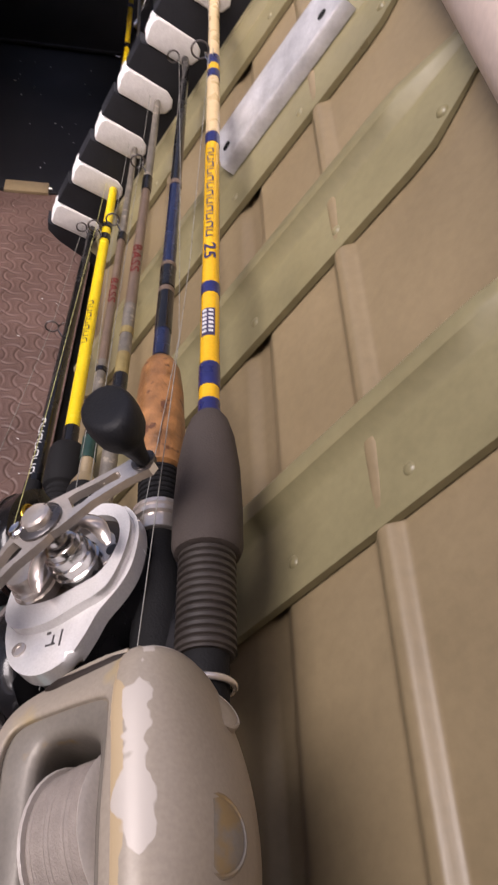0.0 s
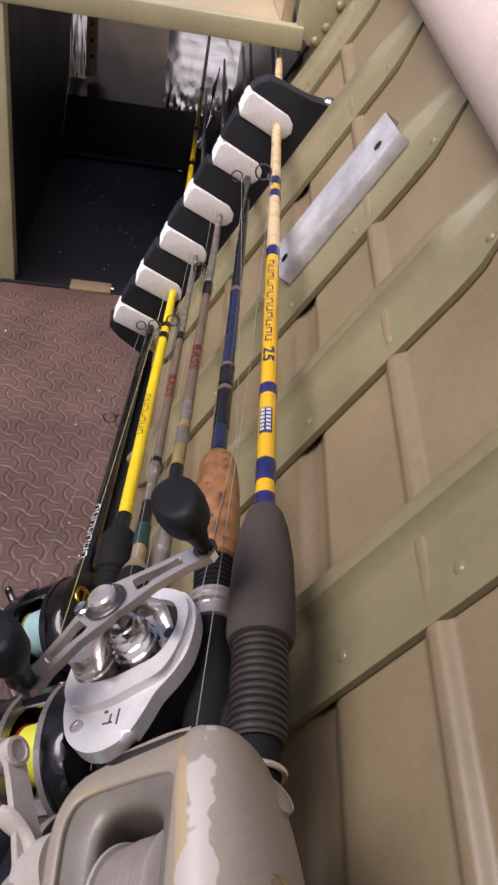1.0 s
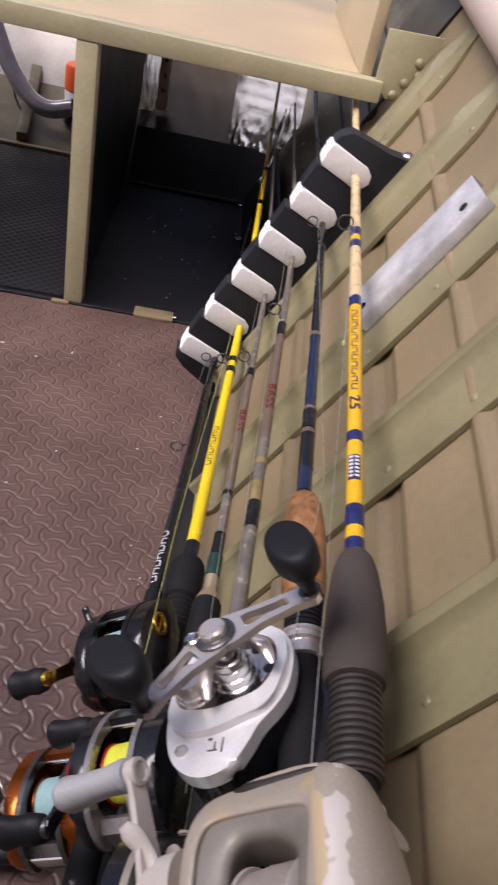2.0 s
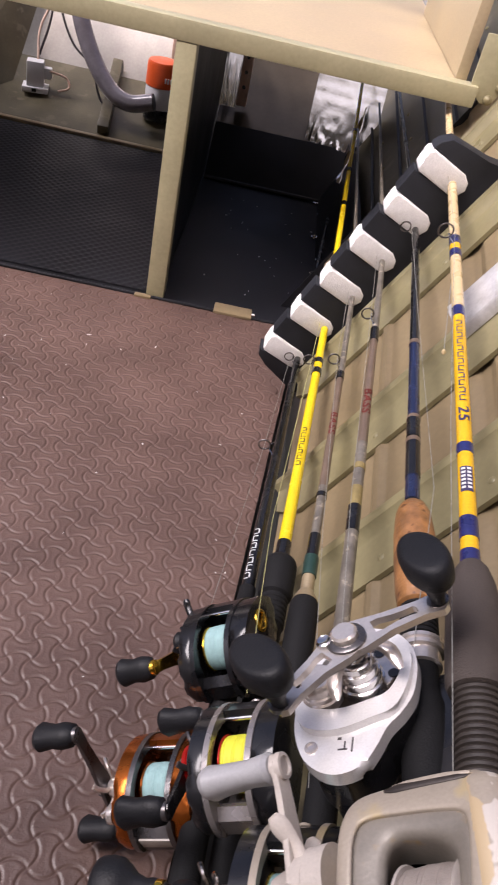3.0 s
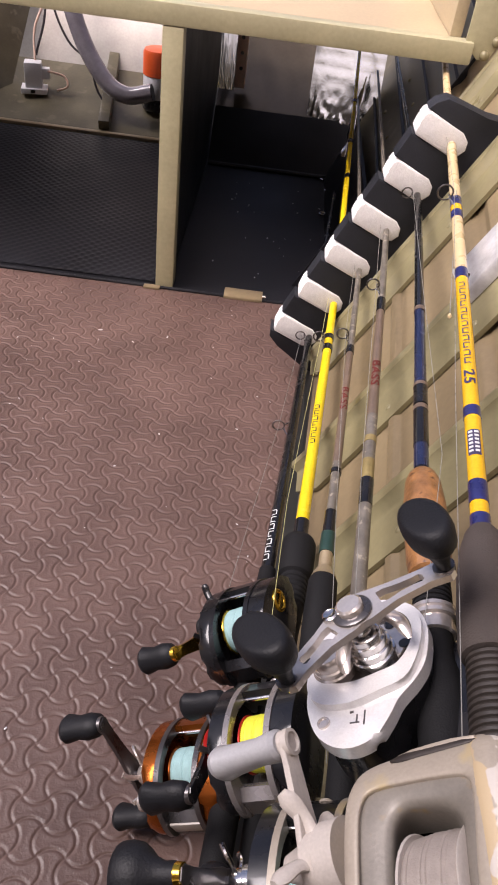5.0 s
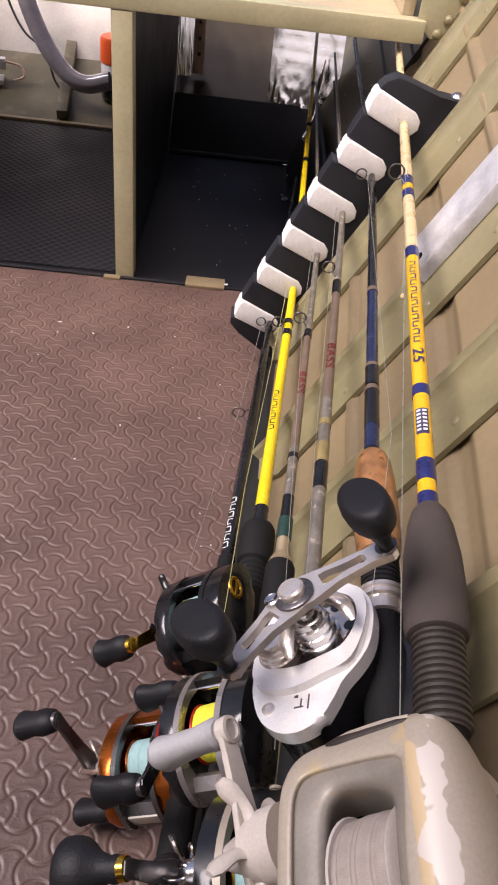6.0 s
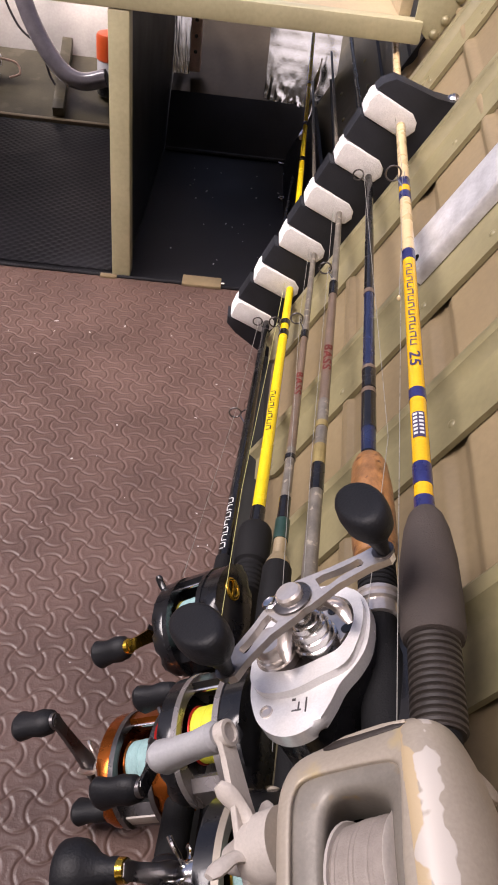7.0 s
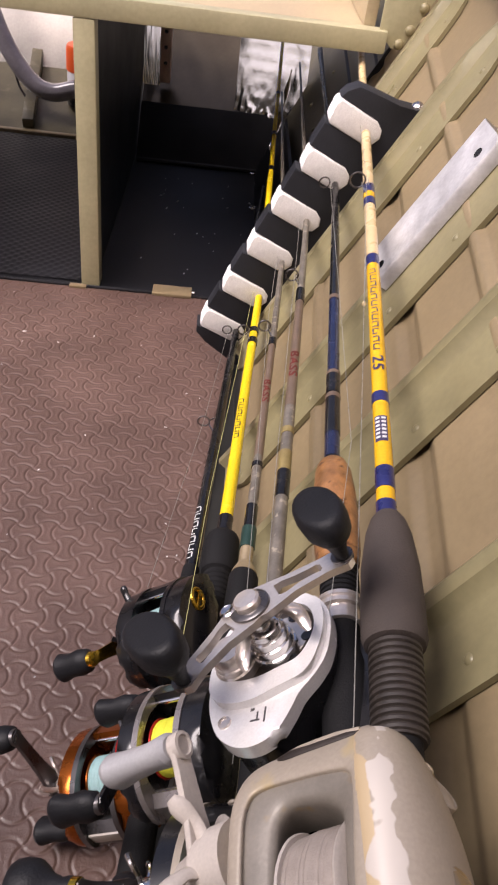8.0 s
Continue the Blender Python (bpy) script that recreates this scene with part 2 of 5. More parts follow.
# ---- floor ----
def foam_relief(X, Y, a=0.0218):
    """Grooves along arcs that part the mat into interlocking bone shapes."""
    best = np.full(X.shape, 9.0)
    sag = 0.26 * a
    R = (a * a / 4 + sag * sag) / (2 * sag)
    i0, j0 = np.floor(X / a), np.floor(Y / a)
    for di in (-1, 0, 1):
        for dj in (-1, 0, 1):
            i, j = i0 + di, j0 + dj
            even = ((i + j) % 2 == 0)
            s = np.where(even, 1.0, -1.0)
            cx, cy = (i + 0.5) * a, j * a + s * (sag - R)
            dx, dy = X - cx, Y - cy
            ok = (np.abs(dx) <= 0.52 * a) & (dy * s > 0)
            best = np.where(ok, np.minimum(best, np.abs(np.hypot(dx, dy) - R)), best)
            cx, cy = i * a - s * (sag - R), (j + 0.5) * a
            dx, dy = X - cx, Y - cy
            ok = (np.abs(dy) <= 0.52 * a) & (-dx * s > 0)
            best = np.where(ok, np.minimum(best, np.abs(np.hypot(dx, dy) - R)), best)
    return -0.0011 * np.exp(-(best / 0.00080) ** 2) + 0.00020 * np.exp(-((best - 0.0026) / 0.0016) ** 2)


def floor_sheet(x0, x1, y0, y1, pitch, relief, flare=0.0):
    nx, ny = int((x1 - x0) / pitch), int((y1 - y0) / pitch)
    xs, ys = np.linspace(x0, x1, nx + 1), np.linspace(y0, y1, ny + 1)
    X, Y = np.meshgrid(xs, ys)
    X = X + flare * (Y - 1.12) * (X - x0) / (x1 - x0)      # the outer edge follows the side of the boat
    c, s = math.cos(0.04), math.sin(0.04)
    Z = relief(X * c + Y * s, Y * c - X * s)
    co = np.stack([X, Y, Z], -1).reshape(-1, 3)
    q = np.arange((nx + 1) * ny).reshape(ny, nx + 1)[:, :-1].ravel()
    faces = np.stack([q, q + 1, q + nx + 2, q + nx + 1], -1)
    me = bpy.data.meshes.new("mat")
    me.from_pydata(co.tolist(), [], faces.tolist())
    me.shade_smooth()
    return me


floor_me = floor_sheet(-0.34, 0.288, 0.55, 1.535, 0.0010, foam_relief, 0.085)
floor_me.materials.append(FOAM)
tagged(new("floor", floor_me), "brown foam floor mat pressed with interlocking bone shapes", "floor mat", kind="structure")
rest = bmesh.new()
box((-1.0, -0.4, -0.008), (0.284, 0.55, 0.0), bm=rest)
box((-1.0, 0.55, -0.008), (-0.34, 1.535, 0.0), bm=rest)
tagged(part("floor_rear", rest, FOAM), "brown foam floor mat", "floor mat", kind="structure")
tagged(part("subfloor", box((-1.05, -0.4, -0.07), (0.33, 2.6, -0.012)), DARK), "dark bilge metal under the mats", "hull bottom", kind="structure")
tagged(part("wall_port", box((-1.12, -0.4, -0.07), (-1.08, 2.6, 0.56)), HULL), "olive tan painted boat side", "boat hull", kind="structure")
tagged(part("wall_stern", box((-1.08, -0.44, -0.07), (0.60, -0.40, 0.50)), HULL), "olive tan painted stern board", "boat hull", kind="structure")
tagged(part("ground", box((-60, -60, -0.4), (60, 60, -0.072)), GROUND), "grey concrete yard", "ground", kind="structure")

# Unseen board added above the stern to cut the sky light from behind.
tagged(part("sky_blocker", box((-3, -4, 1.75), (3, 0.20, 1.80)), HULL), "unseen tan board over the stern that blocks sky light", "canopy", kind="structure")

# ---- bow deck ----
bow = tagged(new("deck_front"), "tan painted raised bow deck with a square front edge", "deck", kind="structure")
part("deck_plate", box((-1.08, 1.556, 0.392), (0.455, 2.19, 0.404), 0.002), DECK, bow)
part("front_rail", box((-1.08, 1.540, 0.379), (0.470, 1.566, 0.4065), 0.004), RAIL, bow, "olive painted square tube rail")
part("post", box((0.0705, 1.541, 0.0), (0.099, 1.570, 0.379), 0.003), RAIL, bow, "olive painted square post")
part("divider", box((0.076, 1.570, 0.0), (0.090, 2.30, 0.392)), BLACKMAT, bow)
matl = tagged(part("compartment_mat", box((-1.06, 1.545, -0.006), (0.0705, 2.17, 0.0), 0.002), BLACKMAT), "black studded rubber mat under the deck", "rubber mat", kind="structure")
stud_me = floor_sheet(-0.46, 0.066, 1.552, 2.160, 0.0030, lambda X, Y: 0.0022 + 0.0016 * np.clip(np.cos(X * 2 * math.pi / 0.017) * np.cos(Y * 2 * math.pi / 0.017), -0.15, 0.6))
stud_me.materials.append(BLACKMAT)
tagged(new("stud_surface", stud_me), "studded top of the black rubber mat", kind="structure")["category"] = "rubber mat"
matr = bmesh.new()
box((0.092, 1.545, -0.006), (0.36, 2.09, 0.0), bm=matr)
tagged(part("locker_liner", matr, BLACKMAT), "black liner of the rod locker floor", "liner", kind="structure")

# ---- more materials ----
YELLOW = material("yellow_gloss_blank", (0.86, 0.50, 0.01), 0.22, 0, 0.05, 60, 600, 0.05, coat=0.5, spread=0.08)
LEMON = material("lemon_gloss_blank", (0.88, 0.66, 0.01), 0.25, 0, 0.05, 60, 600, 0.05, coat=0.4, spread=0.08)
NAVY = material("navy_thread_wrap", (0.02, 0.025, 0.13), 0.3, 0, 0.2, 90, 1200, 0.2, coat=0.4)
BLUE = material("dark_blue_blank", (0.018, 0.026, 0.075), 0.25, 0.2, 0.2, 60, 600, 0.05, coat=0.5)
CREAM = material("cream_fibre_blank", (0.74, 0.57, 0.31), 0.3, 0, 0.04, 90, 700, 0.08, coat=0.4)
GREY = material("grey_graphite_blank", (0.20, 0.18, 0.15), 0.35, 0.2, 0.3, 90, 700, 0.08, coat=0.3, wear=(0.36, 0.32, 0.25))
BRONZE = material("brown_bronze_blank", (0.20, 0.145, 0.105), 0.35, 0.2, 0.15, 60, 700, 0.08, coat=0.3)
GOLDBLANK = material("faded_gold_wrap", (0.32, 0.25, 0.10), 0.4, 0.2, 0.2, 90, 700, 0.1)
BLACK = material("black_gloss_blank", (0.010, 0.010, 0.011), 0.25, 0, 0.3, 60, 600, 0.05, coat=0.4)
GREEN = material("dark_green_thread", (0.02, 0.055, 0.045), 0.35, 0, 0.2, 90, 900, 0.2)
EVA = material("dark_grey_foam_grip", (0.066, 0.052, 0.045), 0.8, 0, 0.12, 60, 900, 0.5, spread=0.08)
EVABLACK = material("black_foam_grip", (0.010, 0.010, 0.011), 0.75, 0, 0.2, 60, 900, 0.4, spec=0.25)
CORK = material("varnished_cork", (0.33, 0.155, 0.055), 0.40, 0, 0.55, 70, 420, 0.5, wear=(0.11, 0.042, 0.016), coat=0.3)
CHROME = material("chrome_steel", (0.78, 0.77, 0.76), 0.16, 1.0, 0.08, 60, 500, 0.05, spread=0.08)
SILVER = material("silver_satin_paint", (0.93, 0.915, 0.90), 0.24, 0.25, 0.06, 40, 900, 0.08, spread=0.08, coat=0.4)
SILVERWARM = material("warm_silver_metal", (0.84, 0.77, 0.71), 0.20, 0.7, 0.1, 60, 500, 0.06, spread=0.08)
GUNMETAL = material("dark_gunmetal", (0.16, 0.15, 0.15), 0.3, 0.8, 0.2, 60, 600, 0.06)
RUBBER = material("dark_rubber_knob", (0.010, 0.0105, 0.013), 0.55, 0, 0.25, 50, 700, 0.25, spread=0.12, spec=0.3)
GREYKNOB = material("grey_plastic_knob", (0.46, 0.46, 0.47), 0.36, 0, 0.08, 50, 700, 0.1)
BLACKREEL = material("black_reel_paint", (0.012, 0.012, 0.014), 0.28, 0.1, 0.3, 50, 700, 0.06, coat=0.3)
ORANGE = material("copper_orange_anodised", (0.40, 0.105, 0.015), 0.26, 0.85, 0.15, 50, 700, 0.05)
GOLD = material("gold_anodised", (0.80, 0.50, 0.06), 0.22, 1.0, 0.1, 50, 700, 0.05)
BRASS = material("pale_worn_brass", (0.50, 0.40, 0.25), 0.35, 0.5, 0.15, 50, 700, 0.06)
GREYFRAME = material("grey_reel_frame", (0.38, 0.35, 0.34), 0.28, 0.6, 0.15, 50, 700, 0.08)
BEIGE = material("beige_reel_paint", (0.44, 0.38, 0.305), 0.42, 0.1, 0.06, 14, 600, 0.06, wear=(0.46, 0.37, 0.22), spread=0.1)
BEIGEIN = material("grey_inner_frame", (0.25, 0.225, 0.19), 0.4, 0.15, 0.2, 25, 600, 0.1, wear=(0.30, 0.21, 0.10))
WHITEWORN = material("worn_white_paint", (0.58, 0.525, 0.47), 0.4, 0, 0.10, 40, 700, 0.15)
RED = material("red_anodised", (0.55, 0.02, 0.015), 0.3, 0.5, 0.1, 50, 700, 0.05)
LINEBLUE = material("pale_blue_braid", (0.34, 0.55, 0.55), 0.7, 0, 0.1, 200, 1500, 0.4)
LINEYELLOW = material("fluorescent_yellow_line", (0.80, 0.80, 0.05), 0.55, 0, 0.06, 200, 1500, 0.3)
LINEGREY = material("taupe_braid", (0.36, 0.31, 0.27), 0.6, 0, 0.1, 200, 1500, 0.4)
NYLON = material("clear_nylon_line", (0.30, 0.30, 0.275), 0.3, 0, 0.1, 100, 900, 0.0)
NYLONY = material("yellow_nylon_line", (0.62, 0.60, 0.25), 0.3, 0, 0.1, 100, 900, 0.0)
PRINTDARK = material("dark_printed_mark", (0.05, 0.04, 0.10), 0.4, 0, 0.1, 90, 900, 0.0)
PRINTWHITE = material("white_printed_mark", (0.75, 0.75, 0.75), 0.4, 0, 0.1, 90, 900, 0.0)
PRINTRED = material("faded_red_print", (0.15, 0.020, 0.013), 0.5, 0, 0.2, 90, 900, 0.0)
PRINTBLACK = material("black_printed_mark", (0.01, 0.01, 0.01), 0.4, 0, 0.1, 90, 900, 0.0)
ORANGECAP = material("orange_plastic_cap", (0.80, 0.11, 0.02), 0.4, 0, 0.08, 40, 600, 0.08)
WHITEPLASTIC = material("white_plastic", (0.72, 0.72, 0.74), 0.4, 0, 0.06, 30, 500, 0.05)
FOIL = material("shiny_bare_aluminium", (0.80, 0.80, 0.78), 0.12, 1.0, 0.12, 14, 60, 0.15, spread=0.06)
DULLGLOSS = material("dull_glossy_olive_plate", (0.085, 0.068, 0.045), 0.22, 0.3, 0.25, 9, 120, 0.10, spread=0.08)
COPPER = material("bare_riveted_bracket", (0.70, 0.50, 0.40), 0.45, 0.1, 0.2, 40, 300, 0.1)
WIRE = material("dark_cable_sheath", (0.02, 0.016, 0.02), 0.45, 0, 0.2, 40, 300, 0.0)
HOSE = material("smoky_clear_hose", (0.26, 0.24, 0.27), 0.2, 0, 0.15, 40, 300, 0.0, coat=0.6)
TANIN = material("worn_shaded_inner_hull", (0.115, 0.10, 0.062), 0.36, 0.1, 0.3, 14, 250, 0.15, wear=(0.14, 0.12, 0.08))
PALEPLATE = material("pale_grey_inner_plate", (0.42, 0.41, 0.385), 0.35, 0.3, 0.2, 9, 200, 0.12)
RECESS = material("dark_bronze_recess", (0.05, 0.040, 0.034), 0.35, 0.3, 0.3, 60, 500, 0.1)



def chipped(name, paint, under, bare):
    """Reel paint worn through along a ridge: an undercoat strip, then bare pale patches with ragged edges."""
    m = material(name, paint, 0.36, 0.05, 0.06, 17, 600, 0.05, spread=0.08)
    n, t = m.node_tree.nodes, m.node_tree.links
    b = n["Principled BSDF"]
    out = b.inputs["Base Color"].links[0].from_socket
    co, sep = n.new("ShaderNodeTexCoord"), n.new("ShaderNodeSeparateXYZ")
    t.new(co.outputs["Object"], sep.inputs[0])
    ragged = n.new("ShaderNodeTexNoise")
    ragged.inputs["Scale"].default_value, ragged.inputs["Detail"].default_value = 42.0, 3.0
    t.new(co.outputs["Object"], ragged.inputs["Vector"])
    for colour, middle, half, rough in ((under, -0.0010, 0.0048, 0.022), (bare, 0.0080, 0.0044, 0.034)):
        off, mul, add, less = [n.new("ShaderNodeMath") for _ in range(4)]
        off.operation, off.inputs[1].default_value = "SUBTRACT", middle
        t.new(sep.outputs["X"], off.inputs[0])
        mul.operation, mul.inputs[1].default_value, mul.inputs[2].default_value = "MULTIPLY_ADD", rough, -rough / 2
        t.new(ragged.outputs["Fac"], mul.inputs[0])
        add.operation = "ABSOLUTE"
        t.new(off.outputs[0], add.inputs[0])
        less.operation = "ADD"
        t.new(add.outputs[0], less.inputs[0])
        t.new(mul.outputs[0], less.inputs[1])
        edge = n.new("ShaderNodeMapRange")
        edge.inputs["From Min"].default_value, edge.inputs["From Max"].default_value = half, half - 0.0006
        t.new(less.outputs[0], edge.inputs["Value"])
        mix = n.new("ShaderNodeMix")
        mix.data_type = "RGBA"
        t.new(edge.outputs["Result"], mix.inputs["Factor"])
        t.new(out, mix.inputs["A"])
        mix.inputs["B"].default_value = (*colour, 1)
        out = mix.outputs["Result"]
    t.new(out, b.inputs["Base Color"])
    return m


PALMPAINT = chipped("chipped_reel_paint", (0.44, 0.38, 0.305), (0.53, 0.41, 0.25), (0.60, 0.55, 0.49))
NUTPLASTIC = material("dark_brown_grey_plastic", (0.042, 0.034, 0.029), 0.5, 0, 0.2, 60, 700, 0.1)

# ---- galvanised bracket on a rib ----
br = thing("metal_bracket", Matrix.Translation(hull(1.115, 0.34)), "bare galvanised metal bracket strip screwed to a hull rib", "bracket")
bd = bmesh.new()
rows = []
for j in range(25):
    z = 0.281 + 0.139 * j / 24
    rows.append([bd.verts.new(hull(y, z, o) - br.matrix_world.translation) for y, o in ((1.095, 0.002), (1.096, 0.0125), (1.098, 0.0145), (1.122, 0.0150), (1.126, 0.0165), (1.142, 0.0175), (1.144, 0.0160), (1.145, 0.0))])
for a, c in zip(rows, rows[1:]):
    for k in range(7):
        bd.faces.new((a[k], a[k + 1], c[k + 1], c[k]))
part("strip", bd, ALU, br, angle=40)
for z in (0.291, 0.402):
    part("screw_hole", lathe([(0, 0.0046), (0.0006, 0.0046)], axis_frame(hull(1.114 if z < 0.3 else 1.112, z, 0.0146) - br.matrix_world.translation, HULL_N), 14), BLACK, br)

# ---- rod rack ----
RACK_Y = 1.345
R_DIR = Vector((0.123, 0, 0.272)).normalized()      # along the rack, up the side
R_IN = Vector((-R_DIR.z, 0, R_DIR.x))               # towards the inside of the boat
R_O = Vector((0.307, RACK_Y, 0.074))
rack_m = Matrix((R_IN, R_DIR, R_IN.cross(R_DIR))).transposed().to_4x4()   # x inward, y up the side, z along the boat
rack_m.translation = R_O
rack = thing("rod_rack", rack_m, "black plastic six slot rod rack with white foam liners", "rod rack")
PITCH = 0.0600
body = bmesh.new()
outer = [(-0.050, -0.042), (-0.030, -0.046), (0.024, -0.034), (0.041, -0.026)]
for i in range(6):
    c = i * PITCH
    outer += [(0.046, c - 0.0145), (-0.004, c - 0.0145), (-0.013, c - 0.009), (-0.0165, c), (-0.013, c + 0.009), (-0.004, c + 0.0145), (0.046, c + 0.0145)]
outer += [(0.043, 5 * PITCH + 0.024), (0.034, 5 * PITCH + 0.034), (0.018, 5 * PITCH + 0.036), (-0.016, 5 * PITCH + 0.040), (-0.036, 5 * PITCH + 0.046), (-0.050, 5 * PITCH + 0.050)]
slab(outer, -0.013, 0.013, 0.0022, bm=body)
part("body", body, RACK, rack, angle=50)
liner = [(0.040, -0.0142), (-0.003, -0.0142), (-0.0125, -0.0088), (-0.016, 0), (-0.0125, 0.0088), (-0.003, 0.0142), (0.041, 0.0142), (0.0445, 0.010), (0.0452, 0.004), (0.0415, 0.0), (0.0440, -0.004), (0.0430, -0.011)]
liner_me = mesh_of(slab(liner, -0.0150, 0.0150, 0.0020), "foam_liner", WHITEFOAM, True, 60)
for i in range(6):
    o = new("foam_liner", liner_me)
    o.parent, o.location, o.scale = rack, (0, i * PITCH, 0), (1 + 0.05 * math.sin(3 * i), 1, 1)
    tagged(o, "white foam slot liner")
for p in ((-0.056, 5 * PITCH + 0.044),):
    part("bolt", lathe([(-0.002, 0.008), (0.003, 0.008), (0.006, 0.0055), (0.0075, 0.002)], axis_frame((p[0] + 0.018, p[1], 0.004), (1, 0.4, -0.6)), 14), CHROME, rack, "steel rack bolt")

# ---- fishing rods ----


def curve_at(pts, y):
    for a, b in zip(pts, pts[1:]):
        if a.y <= y <= b.y or b is pts[-1]:
            u = (y - a.y) / (b.y - a.y)
            return a.lerp(b, u)
    return pts[-1]


def printed_text(word, size, m, mat, parent, radius):
    """Lettering bent round a blank: it runs along the pose's x, the surface bulges along its z."""
    fc = bpy.data.curves.new("print", "FONT")
    fc.body, fc.size, fc.align_x, fc.align_y = word, size, "CENTER", "CENTER"
    fc.offset, fc.space_character = size * 0.028, 1.15
    tmp = new("print", fc)
    bpy.context.view_layer.update()
    me = bpy.data.meshes.new_from_object(tmp.evaluated_get(bpy.context.evaluated_depsgraph_get()))
    bpy.data.objects.remove(tmp)
    fine = bmesh.new()                                 # small faces, so that the letters hug the blank
    fine.from_mesh(me)
    bmesh.ops.triangulate(fine, faces=fine.faces)
    bmesh.ops.subdivide_edges(fine, edges=fine.edges, cuts=3, use_grid_fill=True)
    fine.to_mesh(me)
    fine.free()
    for v in me.vertices:
        a = v.co.y / radius
        v.co = Vector((v.co.x * 1.35, radius * math.sin(a), radius * math.cos(a)))
    me.transform(m)
    me.materials.clear()
    me.materials.append(mat)
    ob = new("lettering", me)
    ob.parent = parent
    return ob


def arc_bar(x0, x1, y0, y1, radius, m, bm):
    """A printed bar on a blank, from y0 to y1 round it and x0 to x1 along it."""
    b, n = bmesh.new(), 5
    rows = [[b.verts.new((x, radius * math.sin(a / radius), radius * math.cos(a / radius))) for a in (y0 + (y1 - y0) * k / n for k in range(n + 1))] for x in (x0, x1)]
    for k in range(n):
        b.faces.new((rows[0][k], rows[1][k], rows[1][k + 1], rows[0][k + 1]))
    b.transform(m)
    return join(bm, b)


def name_marks(rod, at, rad, d, y0, pitch, count, half, side, mat, long=0.0032):
    """Rows of small plain strokes where a maker's name stands."""
    for k in range(count):
        y, b = y0 - pitch * k, bmesh.new()
        m, r = on_rod(at, rad, y, side, d), rad(y) + 0.0003
        arc_bar(-long, -long + 0.0011, -half, half * (0.8 + 0.2 * (k % 2)), r, m, b)
        arc_bar(long - 0.0014, long - 0.0003, -half, half * (1 if k % 3 else 0.5), r, m, b)
        arc_bar(-long + 0.0011, long - 0.0014, -half if k % 2 else half - 0.0011, -half + 0.0011 if k % 2 else half, r, m, b)
        part("name_mark", b, mat, rod, smooth=False)


def guide(rod, base, radius, out, height, ring, mat=CHROME):
    """A line guide: a wrapped foot, two legs and a ring that faces along the rod."""
    out = Vector(out).normalized()
    c = base + out * (radius + height)
    bm = ringed(ring, 0.0009, axis_frame(c, (0, 1, 0)), 22, 8)
    g = part("line_guide", bm, GUNMETAL, rod, "small steel line guide ring")
    leg = sweep([base + out * radius + Vector((0, 0.012, 0)), base + out * (radius + height * 0.4) + Vector((0, 0.005, 0)), c - out * ring], 0.0008, 6)
    sweep([base + out * radius - Vector((0, 0.012, 0)), base + out * (radius + height * 0.4) - Vector((0, 0.004, 0)), c - out * ring], 0.0008, 6, leg)
    part("leg", leg, mat, g)
    return c


def fishing_rod(label, T, R, end, bands, r0, r1, tip_mat, guides, out=(-0.85, 0, 0.5), bend=(0.0, 0.0)):
    """A rod with its blank from the grip's end T through the rack at R. bands: (from y, to y, material, extra radius)."""
    T, R = Vector(T), Vector(R)
    rod = thing("fishing_rod", Matrix.Translation(T), label, "fishing rod", "rods in the rack")
    d = (R - T) / (R.y - T.y)
    at = lambda y: (R - T) * ((y - T.y) / (R.y - T.y)) + Vector((bend[0], 0, bend[1])) * (max(0.0, y - R.y) / 0.5)
    rad = lambda y: r0 + (r1 - r0) * (y - T.y) / (R.y - T.y) if y < R.y else max(0.0016, r1 - 0.0028 * (y - R.y))
    last = T.y - 0.01
    for y0, y1, mat, more in sorted(bands, key=lambda q: q[0]) + [(end, end, None, 0)]:
        if y0 > last + 1e-4:
            ys = [last + (y0 - last) * k / 8 for k in range(9)]
            part("blank", sweep([at(y) for y in ys], [rad(y) for y in ys], 14), tip_mat, rod)
        if mat:
            ys = [y0 + (y1 - y0) * k / 4 for k in range(5)]
            part("band", sweep([at(y) for y in ys], [rad(y) + more for y in ys], 14), mat, rod)
        last = max(last, y1)
    for y, h, ring in guides:
        guide(rod, at(y), rad(y), out, h, ring)
    return rod, at, rad, d.normalized()


# uppermost rod, yellow with blue bands
U6 = (-0.80, 0, 0.60)
rod6, at6, rad6, d6 = fishing_rod(
    "yellow and cream fishing rod with dark blue bands", (0.388, 0.785, 0.301), (0.430, RACK_Y, 0.346), 1.95,
    [(0.779, 0.7925, NAVY, 0.0003), (0.7925, 0.8025, YELLOW, 0), (0.8025, 0.820, NAVY, 0.0003), (0.820, 0.8805, YELLOW, 0), (0.8805, 0.8905, NAVY, 0.0003),
     (0.8905, 1.056, YELLOW, 0), (1.056, 1.071, NAVY, 0.0002), (1.162, 1.175, NAVY, 0.0004), (1.175, 1.186, YELLOW, 0.0003), (1.186, 1.202, NAVY, 0.0004)],
    0.0060, 0.0052, CREAM, [(1.195, 0.011, 0.0075)], U6)


def on_rod(at, rad, y, side, d):
    """A pose on a rod at y: x runs along the rod to its butt, z away from it to side."""
    z = Vector(side)
    x = -Vector(d)
    z = (z - x * z.dot(x)).normalized()
    m = Matrix((x, z.cross(x), z)).transposed().to_4x4()
    m.translation = at(y)
    return m


TO_EYE = Vector((-0.35, -0.55, 0.75))
